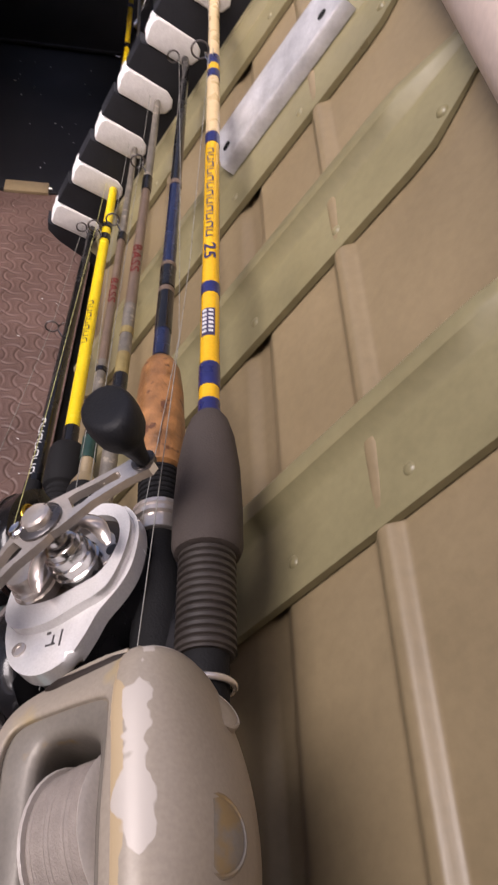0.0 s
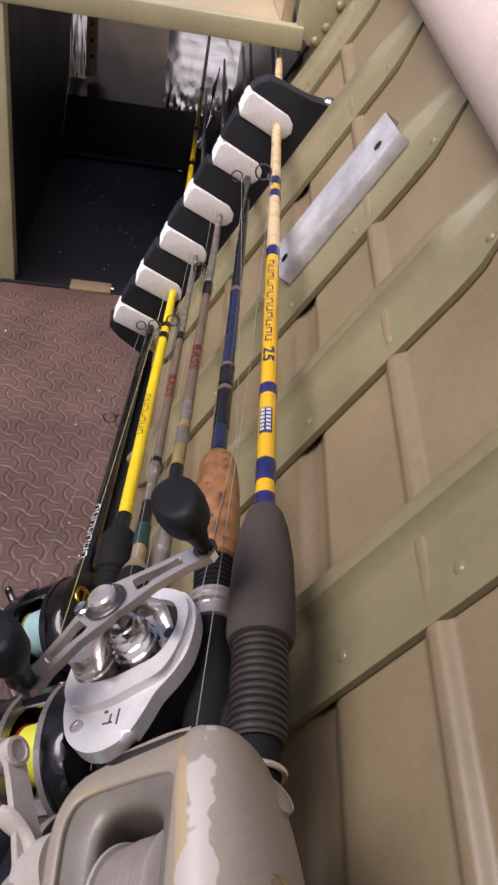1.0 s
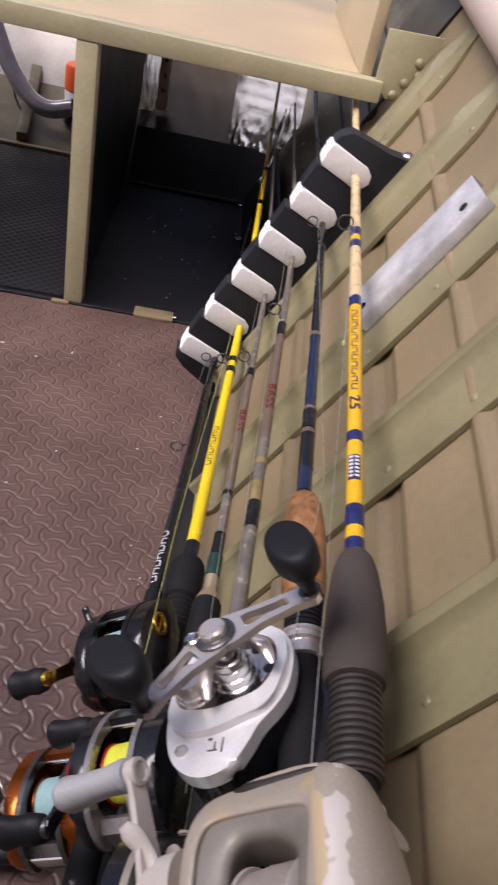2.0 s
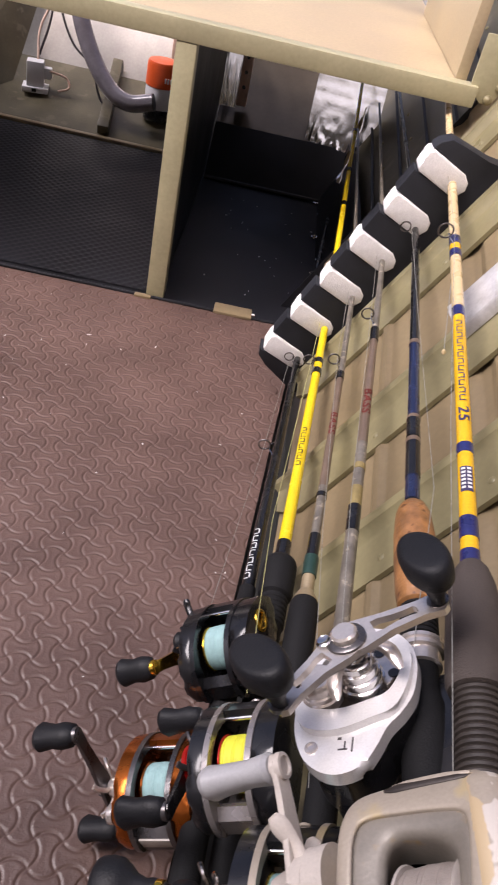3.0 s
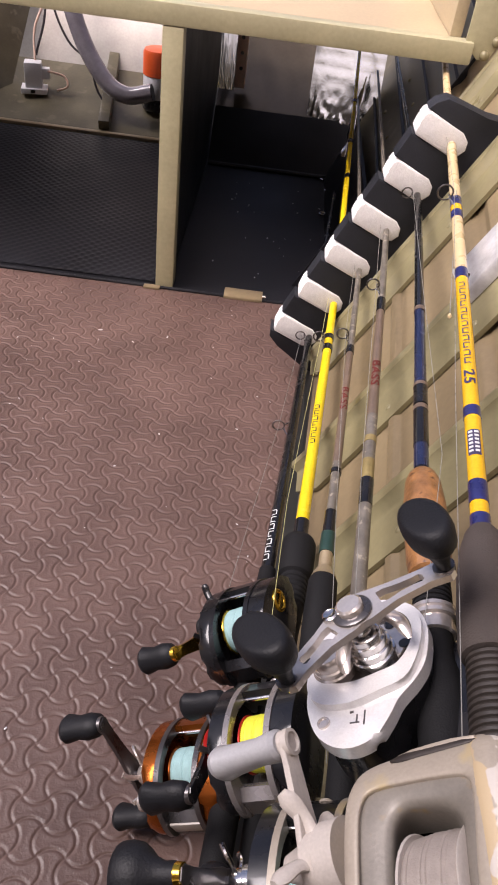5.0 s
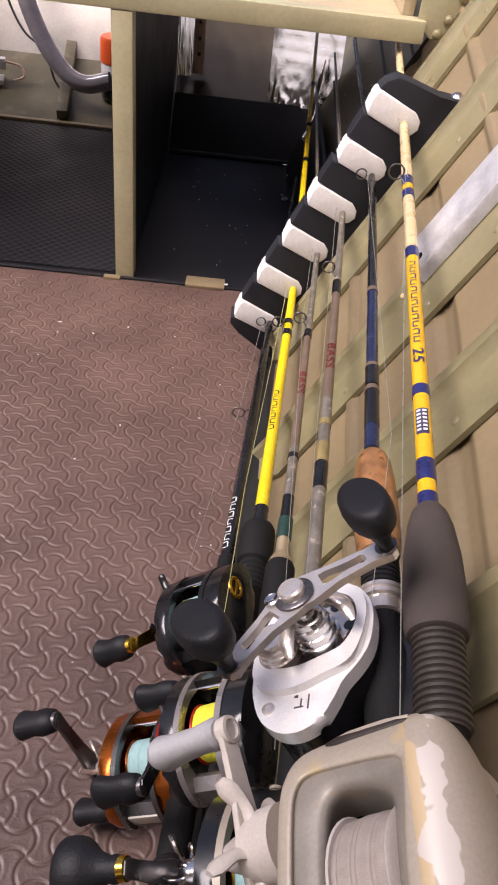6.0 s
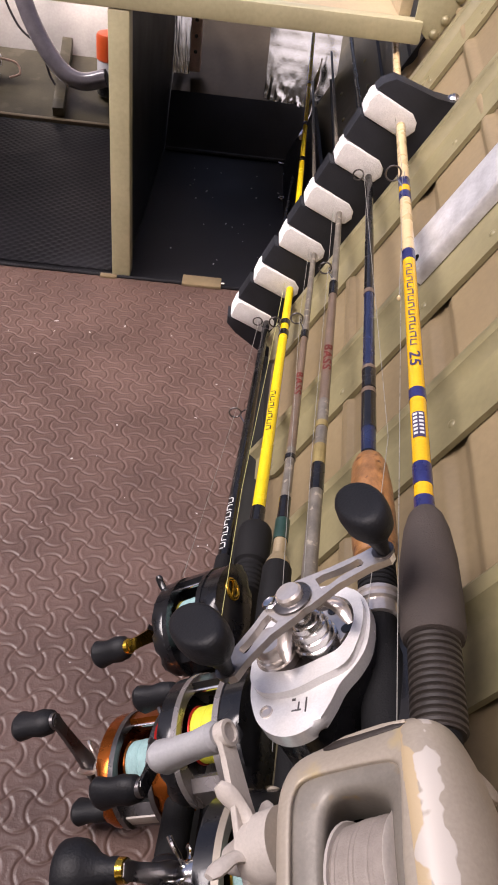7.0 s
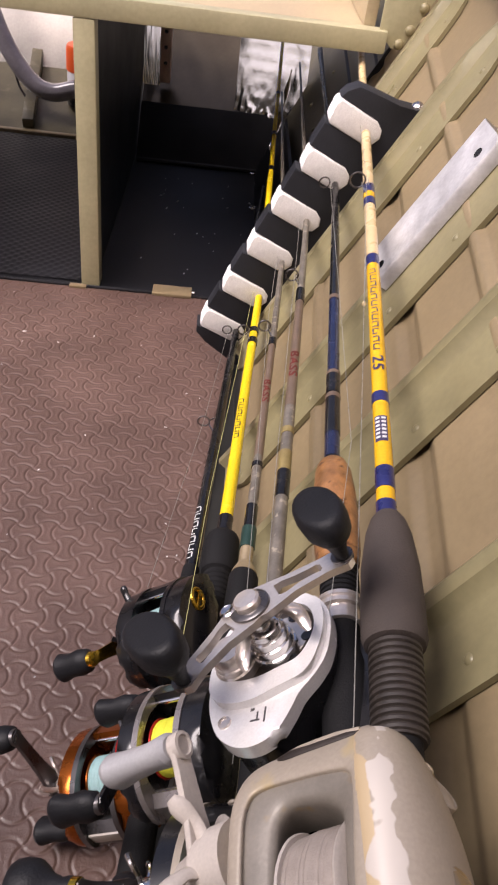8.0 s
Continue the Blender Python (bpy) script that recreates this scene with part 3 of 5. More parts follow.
# model name as plain marks, the number as it reads
name_marks(rod6, at6, rad6, d6, 1.042, 0.0093, 12, 0.0026, TO_EYE, PRINTDARK, 0.0036)
printed_text("25", 0.0115, on_rod(at6, rad6, 0.921, TO_EYE, d6), PRINTDARK, rod6, rad6(0.92) + 0.0003)
lab = arc_bar(-0.012, 0.012, -0.0045, 0.0045, rad6(0.853) + 0.0002, on_rod(at6, rad6, 0.853, TO_EYE, d6), None)
part("label", lab, PRINTDARK, rod6, "dark blue printed label")
lab = bmesh.new()
for k in range(6):
    for s in (-1, 1):
        arc_bar(-0.0105 + 0.0036 * k, -0.0085 + 0.0036 * k, 0.0006 if s > 0 else -0.0036, 0.0036 if s > 0 else -0.0006, rad6(0.853) + 0.0004, on_rod(at6, rad6, 0.853, TO_EYE, d6), lab)
part("label_marks", lab, PRINTWHITE, rod6, smooth=False)
g6 = axis_frame((0, -0.0045, 0), Vector((0.379, 0.675, 0.295)) - Vector((0.388, 0.785, 0.301)))
part("foregrip", lathe([(-0.002, 0.0075), (0.003, 0.0105), (0.014, 0.0135), (0.035, 0.0162), (0.060, 0.0172), (0.082, 0.0172), (0.086, 0.0158), (0.087, 0.013)], g6, 24), EVA, rod6, "grey foam foregrip")
prof = [(0.086, 0.0135)]
for k in range(13):
    z = 0.087 + 0.0038 * k
    prof += [(z, 0.0126), (z + 0.0008, 0.0137), (z + 0.0025, 0.0137), (z + 0.0031, 0.0124)]
part("ribbed_nut", lathe(prof + [(0.137, 0.0125)], g6, 24), NUTPLASTIC, rod6, "ribbed dark plastic hood nut")
part("reel_seat", lathe([(0.136, 0.0105), (0.17, 0.0105), (0.26, 0.0105), (0.262, 0.013), (0.40, 0.0135)], g6, 20), EVABLACK, rod6)
part("seat_ring", ringed(0.0125, 0.0016, g6 @ Matrix.Translation((0, 0, 0.150))), SILVERWARM, rod6, "chrome ring")

# dark blue rod with a cork grip
rod5, at5, rad5, d5 = fishing_rod(
    "dark blue fishing rod with varnished cork foregrip in the rack", (0.366, 0.860, 0.275), (0.408, RACK_Y, 0.285), 1.9,
    [(0.860, 0.885, BLUE, 0.0003), (0.885, 0.925, BLACK, 0.0006), (0.925, 0.930, BRONZE, 0.0008), (0.932, 0.955, BLACK, 0.0006), (0.955, 0.959, BRONZE, 0.0008), (0.96, 1.07, BLUE, 0), (1.07, 1.076, BRONZE, 0.0005)],
    0.0052, 0.0040, BLACK, [(1.325, 0.010, 0.006)], (-0.75, 0, 0.2), (-0.030, 0.0))
g5 = axis_frame((0, -0.0045, 0), Vector((0.361, 0.730, 0.272)) - Vector((0.366, 0.860, 0.275)))
part("cork_grip", lathe([(-0.001, 0.007), (0.002, 0.0095), (0.010, 0.0122), (0.030, 0.0140), (0.055, 0.0145), (0.080, 0.0140), (0.089, 0.0128), (0.091, 0.010)], g5, 24), CORK, rod5, "worn varnished cork grip")
prof = []
for k in range(8):
    z = 0.091 + 0.0034 * k
    prof += [(z, 0.0108), (z + 0.0006, 0.0116), (z + 0.0022, 0.0116), (z + 0.0028, 0.0106)]
part("hood_nut", lathe(prof, g5, 22), EVABLACK, rod5, "ribbed black plastic nut")
part("seat_ring", lathe([(0.116, 0.0115), (0.117, 0.0140), (0.1195, 0.0142), (0.1205, 0.0125), (0.1215, 0.0142), (0.124, 0.0140), (0.125, 0.0112)], g5, 24), SILVERWARM, rod5, "polished double seat ring")
part("seat_hood", lathe([(0.124, 0.0118), (0.133, 0.0122), (0.1335, 0.0108)], g5, 22), SILVERWARM, rod5, "pale metal reel seat hood")
part("reel_seat", lathe([(0.124, 0.0098), (0.150, 0.0100), (0.158, 0.0125), (0.30, 0.0135), (0.42, 0.0135)], g5, 20), EVABLACK, rod5, "black plastic reel seat")

# two grey graphite rods
rod4, at4, rad4, d4 = fishing_rod(
    "weathered grey graphite rod with black and gold wraps in the rack", (0.335, 0.820, 0.206), (0.382, RACK_Y, 0.238), 1.9,
    [(0.884, 0.912, BLACK, 0.0003), (0.912, 0.934, GOLDBLANK, 0.0001), (0.955, 0.962, GOLDBLANK, 0.0004), (0.99, 1.155, BRONZE, 0.0), (1.155, 1.178, BLACK, 0.0006)],
    0.0056, 0.0034, GREY, [(1.195, 0.009, 0.0065)], (-0.75, 0, 0.45), (-0.034, 0.0))
rod3, at3, rad3, d3 = fishing_rod(
    "weathered brown graphite rod with dark green wrap in the rack", (0.319, 0.865, 0.148), (0.360, RACK_Y, 0.182), 1.9,
    [(0.865, 0.884, BRASS, 0.0008), (0.884, 0.905, GREEN, 0.0016), (0.905, 0.930, BLACK, 0.0006), (0.976, 0.981, BLACK, 0.0008), (0.99, 1.158, BRONZE, 0.0), (1.158, 1.170, BLACK, 0.0006)],
    0.0048, 0.0033, GREY, [(1.184, 0.009, 0.0065)], (-0.75, 0, 0.45), (-0.034, 0.0))
printed_text("BASS", 0.0118, on_rod(at4, rad4, 1.048, (-0.22, -0.5, 0.8), d4), PRINTRED, rod4, rad4(1.048) + 0.0003)
printed_text("BASS", 0.0108, on_rod(at3, rad3, 1.080, (-0.2, -0.5, 0.8), d3), PRINTRED, rod3, rad3(1.080) + 0.0003)
g3 = axis_frame((0, 0, 0), -d3)
part("winding_cap", lathe([(-0.004, 0.006), (0.003, 0.0095), (0.006, 0.0105), (0.007, 0.009)], g3, 18), BRASS, rod3, "pale brass winding cap")
part("foregrip", lathe([(0.006, 0.010), (0.010, 0.0118), (0.040, 0.0125), (0.075, 0.0120), (0.08, 0.0095), (0.35, 0.0095)], g3, 22), EVABLACK, rod3, "dark foam foregrip")
g4 = axis_frame((0, 0, 0), -d4)
part("butt_blank", lathe([(-0.002, 0.0056), (0.090, 0.0062)], g4, 16), GREY, rod4)
part("foregrip", lathe([(0.089, 0.0066), (0.092, 0.010), (0.125, 0.0112), (0.130, 0.0100), (0.38, 0.0100)], g4, 22), EVABLACK, rod4, "dark foam foregrip")

# lemon yellow rod and the black rod below it
rod2, at2, rad2, d2 = fishing_rod(
    "bright lemon yellow fishing rod with black foam grip in the rack", (0.305, 0.953, 0.108), (0.337, RACK_Y, 0.129), 2.15,
    [(0.953, 0.957, BLACK, 0.0005), (1.228, 1.238, BLACK, 0.0008), (1.250, 1.259, BLACK, 0.0008), (1.62, 1.63, BLACK, 0.0006), (1.72, 1.73, BLACK, 0.0006), (1.85, 1.86, BLACK, 0.0006)],
    0.0064, 0.0048, LEMON, [(1.244, 0.010, 0.0065)], (-0.75, 0, 0.5), (-0.018, 0.072))
g2 = axis_frame((0, 0, 0), -d2)
part("butt_section", lathe([(-0.004, 0.0068), (0.022, 0.0070)], g2, 16), BLACK, rod2)
part("foregrip", lathe([(0.018, 0.0105), (0.0195, 0.0135), (0.023, 0.0152), (0.028, 0.0158), (0.056, 0.0158), (0.060, 0.0148), (0.062, 0.0120)] + [q for k in range(6) for q in ((0.063 + 0.005 * k, 0.0118), (0.0645 + 0.005 * k, 0.0128), (0.0665 + 0.005 * k, 0.0128), (0.0675 + 0.005 * k, 0.0118))] + [(0.095, 0.0115), (0.12, 0.0100), (0.42, 0.0105)], g2, 22), EVABLACK, rod2, "black foam foregrip")
name_marks(rod2, at2, rad2, d2, 1.118, 0.0092, 7, 0.0028, TO_EYE, PRINTBLACK, 0.0036)
rod1, at1, rad1, d1 = fishing_rod(
    "glossy black fishing rod resting lowest in the rack", (0.277, 0.905, 0.094), (0.313, RACK_Y, 0.074), 1.9,
    [], 0.0064, 0.0045, BLACK, [(1.325, 0.008, 0.006), (1.117, 0.012, 0.0065)], (-0.8, 0, 0.3))
name_marks(rod1, at1, rad1, d1, 0.976, 0.0100, 7, 0.0028, (-0.4, -0.5, 0.6), PRINTWHITE, 0.0040)
g1 = axis_frame((0, 0, 0), -d1)
part("handle", lathe([(0.0, 0.0075), (0.02, 0.008), (0.03, 0.0115), (0.07, 0.0120), (0.075, 0.0100), (0.40, 0.0105)], g1, 22), EVABLACK, rod1, "black foam handle")

# ---- reels ----
SIDE = Matrix(((0, 0, 1, 0), (1, 0, 0, 0), (0, 1, 0, 0), (0, 0, 0, 1)))      # an outline of (y, z), drawn out along x


def reel_pose(c, up, fwd=(0.06, 1, 0.02)):
    y = Vector(fwd).normalized()
    z = Vector(up)
    z = (z - y * z.dot(y)).normalized()
    m = Matrix((y.cross(z), y, z)).transposed().to_4x4()
    m.translation = c
    return m


def scaled(pts, k, dy=0.0, dz=0.0):
    return [(a * k + dy, b * k + dz) for a, b in pts]


def spool_parts(reel, x0, x1, c, R, r, mat_rim, mat_line, groove=True):
    """A spool round x with rims and wound line."""
    m = Matrix.Translation((0, *c)) @ Matrix.Rotation(radians(90), 4, "Y")
    e = 0.0016
    sp = lathe([(x0, r * 0.5), (x0, R * 0.93), (x0 + e * 0.5, R), (x0 + e, R * 0.98), (x0 + e, r * 0.6), (x1 - e, r * 0.6), (x1 - e, R * 0.98), (x1 - e * 0.5, R), (x1, R * 0.93), (x1, r * 0.5)], m, 36)
    ob = part("spool", sp, mat_rim, reel, "metal line spool")
    prof = [(x0 + e, r * 0.5)]
    n = max(8, int((x1 - x0) / 0.0011))
    for k in range(n + 1):
        x = x0 + e + (x1 - x0 - 2 * e) * k / n
        prof.append((x, r * (1 + 0.03 * math.sin(math.pi * k / n)) + (0.00016 if k % 2 else -0.00016) + 0.0001 * math.sin(k * 2.3)))
    part("wound_line", lathe(prof + [(x1 - e, r * 0.5)], m, 40), mat_line, ob, "tightly wound fishing line")
    return ob


def knob_mesh(r, length, flat, style):
    if style == "paddle":
        prof = [(0, 0.0056), (0.004, 0.0064), (length * 0.22, r * 0.40), (length * 0.38, r * 0.55), (length * 0.50, r * 0.80), (length * 0.60, r * 0.96), (length * 0.78, r * 1.03), (length - 0.0034, r * 1.0), (length - 0.0014, r * 0.94), (length - 0.0003, r * 0.84), (length, r * 0.70), (length + 0.0006, r * 0.3)]
    elif style == "tapered":
        prof = [(0, r * 0.80), (0.002, r), (length * 0.35, r * 0.86), (length * 0.75, r * 0.98), (length - 0.003, r * 1.12), (length, r * 0.95)]
    else:
        prof = [(0, r * 0.62), (0.002, r * 0.85), (length * 0.3, r * 1.0), (length * 0.55, r * 0.88), (length * 0.85, r * 1.08), (length - 0.002, r * 0.9), (length, r * 0.5)]
    return lathe(prof, None, 22, squash=flat)


def handle_parts(reel, hand, x, c, ends, mat_arm, mat_knob, knob, width=0.010, thick=0.0030, ring=CHROME, cut=False, drop=0.0):
    """A crank at x out along the axle: arm through c to its ends, a knob on each. knob: (radius, length, flat, style)."""
    cy, cz = c
    arm = bmesh.new()
    for k, (ey, ez) in enumerate(ends):
        d = Vector((ey - cy, ez - cz, 0))
        L = d.length
        d /= L
        n = Vector((-d.y, d.x, 0))
        o = Vector((cy, cz, 0))
        outl, hole = [], []
        for u, w in ((-0.08, 0.7), (0.12, 0.75), (0.45, 0.50), (0.8, 0.42), (1.0, 0.5), (1.07, 0.3)):
            outl.append(o + d * L * u + n * width * w)
        for u, w in ((1.07, 0.3), (1.0, 0.5), (0.8, 0.42), (0.45, 0.50), (0.12, 0.75), (-0.08, 0.7)):
            outl.append(o + d * L * u - n * width * w)
        if cut:
            mid = o + d * L * 0.56
            hole = [mid + (p - mid) * 0.42 + n * 0 for p in outl]
            slab([(p.x, p.y) for p in outl], x, x + thick, 0.0009, SIDE if hand > 0 else Matrix.Diagonal((-1, 1, 1, 1)) @ SIDE, 2, arm, [(p.x, p.y) for p in hole])
        else:
            slab([(p.x, p.y) for p in outl], x, x + thick, 0.0009, SIDE if hand > 0 else Matrix.Diagonal((-1, 1, 1, 1)) @ SIDE, 2, arm)
    span = max(math.hypot(ey - cy, ez - cz) for ey, ez in ends)
    for v in arm.verts:                                # the tips bend down towards the side plate
        v.co.x -= hand * drop * (math.hypot(v.co.y - cy, v.co.z - cz) / span) ** 2
    h = part("handle", arm, mat_arm, reel, "metal crank arm", angle=30)
    part("handle_nut", lathe([(0, 0.0062), (0.003, 0.0062), (0.005, 0.0050), (0.0055, 0.002)], Matrix.Translation((hand * (x + thick - 0.0005), cy, cz)) @ Matrix.Rotation(radians(90 * hand), 4, "Y"), 16), CHROME, h, "polished handle nut")
    for k, (ey, ez) in enumerate(ends):
        a = math.atan2(ez - cz, ey - cy)
        m = Matrix.Translation((hand * (x + thick - drop), ey, ez)) @ Matrix.Rotation(a, 4, "X") @ Matrix.Rotation(radians(90 * hand), 4, "Y")
        kb = knob_mesh(*knob)
        kb.transform(m)
        kob = part("knob", kb, mat_knob, h, "soft grip crank knob")
        part("knob_ring", lathe([(-0.0022, min(0.0056, knob[0] * 0.62)), (0.0012, min(0.0060, knob[0] * 0.66))], m, 18), ring, h)
    return h


def star_parts(reel, hand, x, c, r, mat, arms=5, rot=0.3, hub=0.0075, length=0.010):
    cy, cz = c
    turn = Matrix.Translation((hand * x, cy, cz)) @ Matrix.Rotation(radians(90 * hand), 4, "Y")
    s = part("star_drag", lathe([(-length, hub), (-length * 0.5, hub * 1.05), (-0.001, hub), (0.001, hub * 0.8)], turn, 22), mat, reel, "star drag wheel")
    for k in range(arms):
        a = rot + 2 * math.pi * k / arms
        pts = [(hub * 0.6 * math.cos(a), hub * 0.6 * math.sin(a), -0.002), (r * 0.55 * math.cos(a + 0.08), r * 0.55 * math.sin(a + 0.08), -0.001),
               (r * 0.85 * math.cos(a + 0.2), r * 0.85 * math.sin(a + 0.2), 0.002), (r * math.cos(a + 0.3), r * math.sin(a + 0.3), 0.004)]
        arm = sweep(smooth_line(pts, 4), [0.0017 + 0.0006 * (j / 12) for j in range(13)], 8, flat=0.7)
        arm.transform(turn)
        part("star_arm", arm, mat, s)


PLATE = rounded([(-0.035, -0.012), (-0.031, 0.007), (-0.016, 0.0195), (0.005, 0.0215), (0.024, 0.014), (0.036, 0.0), (0.038, -0.012), (0.022, -0.0195), (-0.02, -0.0195)], 4)
HOLE = rounded([(-0.020, -0.008), (-0.018, 0.006), (-0.009, 0.013), (0.003, 0.014), (0.013, 0.010), (0.019, 0.002), (0.018, -0.008), (0.010, -0.013), (-0.012, -0.013)], 4)


def bait_reel(label, c, up, size, hand, W, body, trim, line, knob, handle_ends, mats, star=5, foot=0.03, fwd=(0.06, 1, 0.02), reach=0.0):
    """A low reel: two side plates, frame bars, nose, spool, star wheel, crank and foot."""
    reel = thing("fishing_reel", reel_pose(c, up, fwd), label, "fishing reel", "reels on the rods")
    arm_mat, knob_mat, star_mat, ring = mats
    k = size
    pts = scaled(PLATE, k)
    part("gear_plate", slab(pts, W, W + 0.010 * k, 0.0040 * k, Matrix.Diagonal((hand, 1, 1, 1)) @ SIDE, 3), body, reel, angle=50)
    part("palm_plate", slab(pts, W, W + 0.0130 * k, 0.0062 * k, Matrix.Diagonal((-hand, 1, 1, 1)) @ SIDE, 6), body, reel, angle=60)
    for s in (1, -1):
        part("side_frame", slab(scaled(PLATE, k * 1.04), W - 0.0035, W + 0.0005, 0.0008, Matrix.Diagonal((s, 1, 1, 1)) @ SIDE, 2, None, scaled(HOLE, k * 1.22)), trim, reel, angle=50)
    part("nose", slab(scaled([(0.022, -0.018), (0.0185, 0.011), (0.0215, 0.0155), (0.030, 0.0095), (0.037, -0.001), (0.039, -0.016)], k), -W, W, 0.0012, SIDE), body, reel)
    part("line_bar", sweep([(-W, 0.019 * k, 0.011 * k), (W, 0.019 * k, 0.011 * k)], 0.0016, 10), CHROME, reel, "thin chrome bar")
    part("line_guide", ringed(0.003, 0.0010, Matrix.Translation((0.002, 0.036 * k, -0.001)) @ Matrix.Rotation(radians(90), 4, "X"), 14, 8), trim, reel)
    part("thumb_bar", slab(scaled([(-0.034, -0.014), (-0.033, -0.002), (-0.027, 0.002), (-0.022, -0.004), (-0.023, -0.014)], k), -W, W, 0.0015, SIDE), trim, reel)
    part("base_bar", slab(scaled([(-0.022, -0.0195), (0.024, -0.0195), (0.024, -0.0165), (-0.022, -0.0165)], k), -W, W, 0.0006, SIDE), trim, reel)
    spool_parts(reel, -W + 0.005, W - 0.005, (-0.002 * k, 0.0), 0.0158 * k, 0.0146 * k, ring, line)
    part("foot", box((-0.006, -0.020, -foot), (0.006, 0.024, -0.019 * k), 0.002), GUNMETAL, reel)
    dx = W + 0.010 * k
    if reach:
        part("drive_hub", lathe([(0, 0.0100), (reach, 0.0095)], Matrix.Translation((hand * (dx - 0.001), 0, -0.002)) @ Matrix.Rotation(radians(90 * hand), 4, "Y"), 22), star_mat, reel, "turned drive hub")
    dx += reach
    part("axle", lathe([(0, 0.0045), (0.012, 0.0045)], Matrix.Translation((hand * (dx - 0.001), 0, -0.002)) @ Matrix.Rotation(radians(90 * hand), 4, "Y"), 14), CHROME, reel)
    star_parts(reel, hand, dx + 0.006, (0, -0.002), 0.020, star_mat, star, 0.5)
    part("tension_cap", lathe([(0, 0.0072), (0.004, 0.0072), (0.0055, 0.0058)], Matrix.Translation((hand * (dx - 0.0005), -0.016 * k, -0.006)) @ Matrix.Rotation(radians(90 * hand), 4, "Y"), 18), star_mat, reel)
    handle_parts(reel, hand, dx + 0.0095, (0, -0.002), handle_ends, arm_mat, knob_mat, knob, ring=GUNMETAL if ring in (RED, ORANGE) else ring)
    return reel


black_reel = bait_reel("black baitcasting reel with gold crank and pale blue line", (0.261, 0.818, 0.128), (-0.60, 0, 0.78), 1.12, -1, 0.0165, BLACKREEL, BLACKREEL, LINEBLUE,
                       (0.0098, 0.032, 0.85, "shaped"), [(-0.034, 0.029), (0.034, -0.029)], (GOLD, RUBBER, BLACKREEL, GOLD))
part("palm_cap", ringed(0.0075, 0.0018, Matrix.Translation((0.0315, 0.012, 0.006)) @ Matrix.Rotation(radians(90), 4, "Y")), GOLD, black_reel, "gold tension cap ring")
part("palm_cap_bar", box((0.0295, 0.0045, 0.0045), (0.0335, 0.0195, 0.0075), 0.001), GOLD, black_reel)
part("thumb_lever", sweep(smooth_line([(-0.028, 0.020, 0.010), (-0.033, 0.030, 0.016), (-0.034, 0.036, 0.021)], 4), [0.0030] * 6 + [0.0034, 0.0032, 0.0018], 10, flat=0.7), BLACKREEL, black_reel, "small black lever")
orange_reel = bait_reel("copper orange and black baitcasting reel with pale line", (0.2350, 0.720, 0.088), (-0.50, 0, 0.85), 1.12, -1, 0.0165, ORANGE, GUNMETAL, LINEBLUE,
                        (0.0102, 0.033, 0.85, "shaped"), [(0.010, 0.052), (-0.014, -0.036)], (GUNMETAL, RUBBER, SILVERWARM, ORANGE), reach=0.011)
part("thumb_plate", box((-0.0125, -0.0385, -0.012), (0.0125, -0.0368, -0.002), 0.0008), WHITEWORN, orange_reel, "worn pale thumb plate")
yellow_reel = bait_reel("grey framed baitcasting reel with fluorescent yellow line", (0.277, 0.700, 0.178), (-0.55, 0, 0.82), 1.12, -1, 0.0155, BLACKREEL, GREYFRAME, LINEYELLOW,
                        (0.0100, 0.034, 0.8, "shaped"), [(0.037, -0.008), (-0.036, 0.012)], (BLACKREEL, RUBBER, GUNMETAL, RED), reach=0.001)
part("collar", lathe([(-0.0400, 0.0085), (-0.0392, 0.0122), (-0.0365, 0.0126), (-0.0358, 0.0112), (-0.0350, 0.0126), (-0.0320, 0.0122), (-0.0282, 0.0090)], Matrix.Translation((0, 0, -0.002)) @ Matrix.Rotation(radians(90), 4, "Y"), 24), RED, yellow_reel, "red anodised collar")
cream_reel = bait_reel("cream and black baitcasting reel with pale blue line", (0.304, 0.609, 0.213), (-0.45, 0, 0.88), 1.12, -1, 0.0165, BLACKREEL, BEIGE, LINEBLUE,
                       (0.0150, 0.034, 0.8, "paddle"), [(-0.014, 0.047), (0.012, -0.045)], (GUNMETAL, RUBBER, CHROME, GOLD), reach=0.012)

# silver reel, its crank side turned up
SN = Vector((-0.532, 0.165, 0.83)).normalized()
sy = Vector((0.05, 1, 0.02))
sy = (sy - SN * sy.dot(SN)).normalized()
sm = Matrix((SN, sy, SN.cross(sy))).transposed().to_4x4()
sm.translation = (0.3259, 0.6962, 0.2788)
silver = thing("fishing_reel", sm, "silver baitcasting reel with long crank and dark paddle knobs", "fishing reel", "reels on the rods")
SO = rounded([(0.041, -0.010), (0.030, -0.0225), (0.0144, -0.0276), (-0.005, -0.0265), (-0.017, -0.021), (-0.027, -0.0130), (-0.037, -0.0085), (-0.0475, -0.002), (-0.0525, 0.0085), (-0.051, 0.0195), (-0.043, 0.0295), (-0.0305, 0.0355), (-0.0175, 0.038), (0.004, 0.037), (0.026, 0.028), (0.039, 0.010)], 4)
part("gear_plate", slab(SO, -0.0055, 0.0028, 0.0040, SIDE, 5), SILVER, silver, "satin silver gear side plate", angle=50)
RIM_IN = rounded([(-0.0035, 0.0300), (-0.0150, 0.0240), (-0.0168, 0.0110), (-0.0133, -0.0020), (-0.0078, -0.0140), (0.0085, -0.0205), (0.0240, -0.0160), (0.0310, -0.0020), (0.0285, 0.0130), (0.0140, 0.0260)], 5)
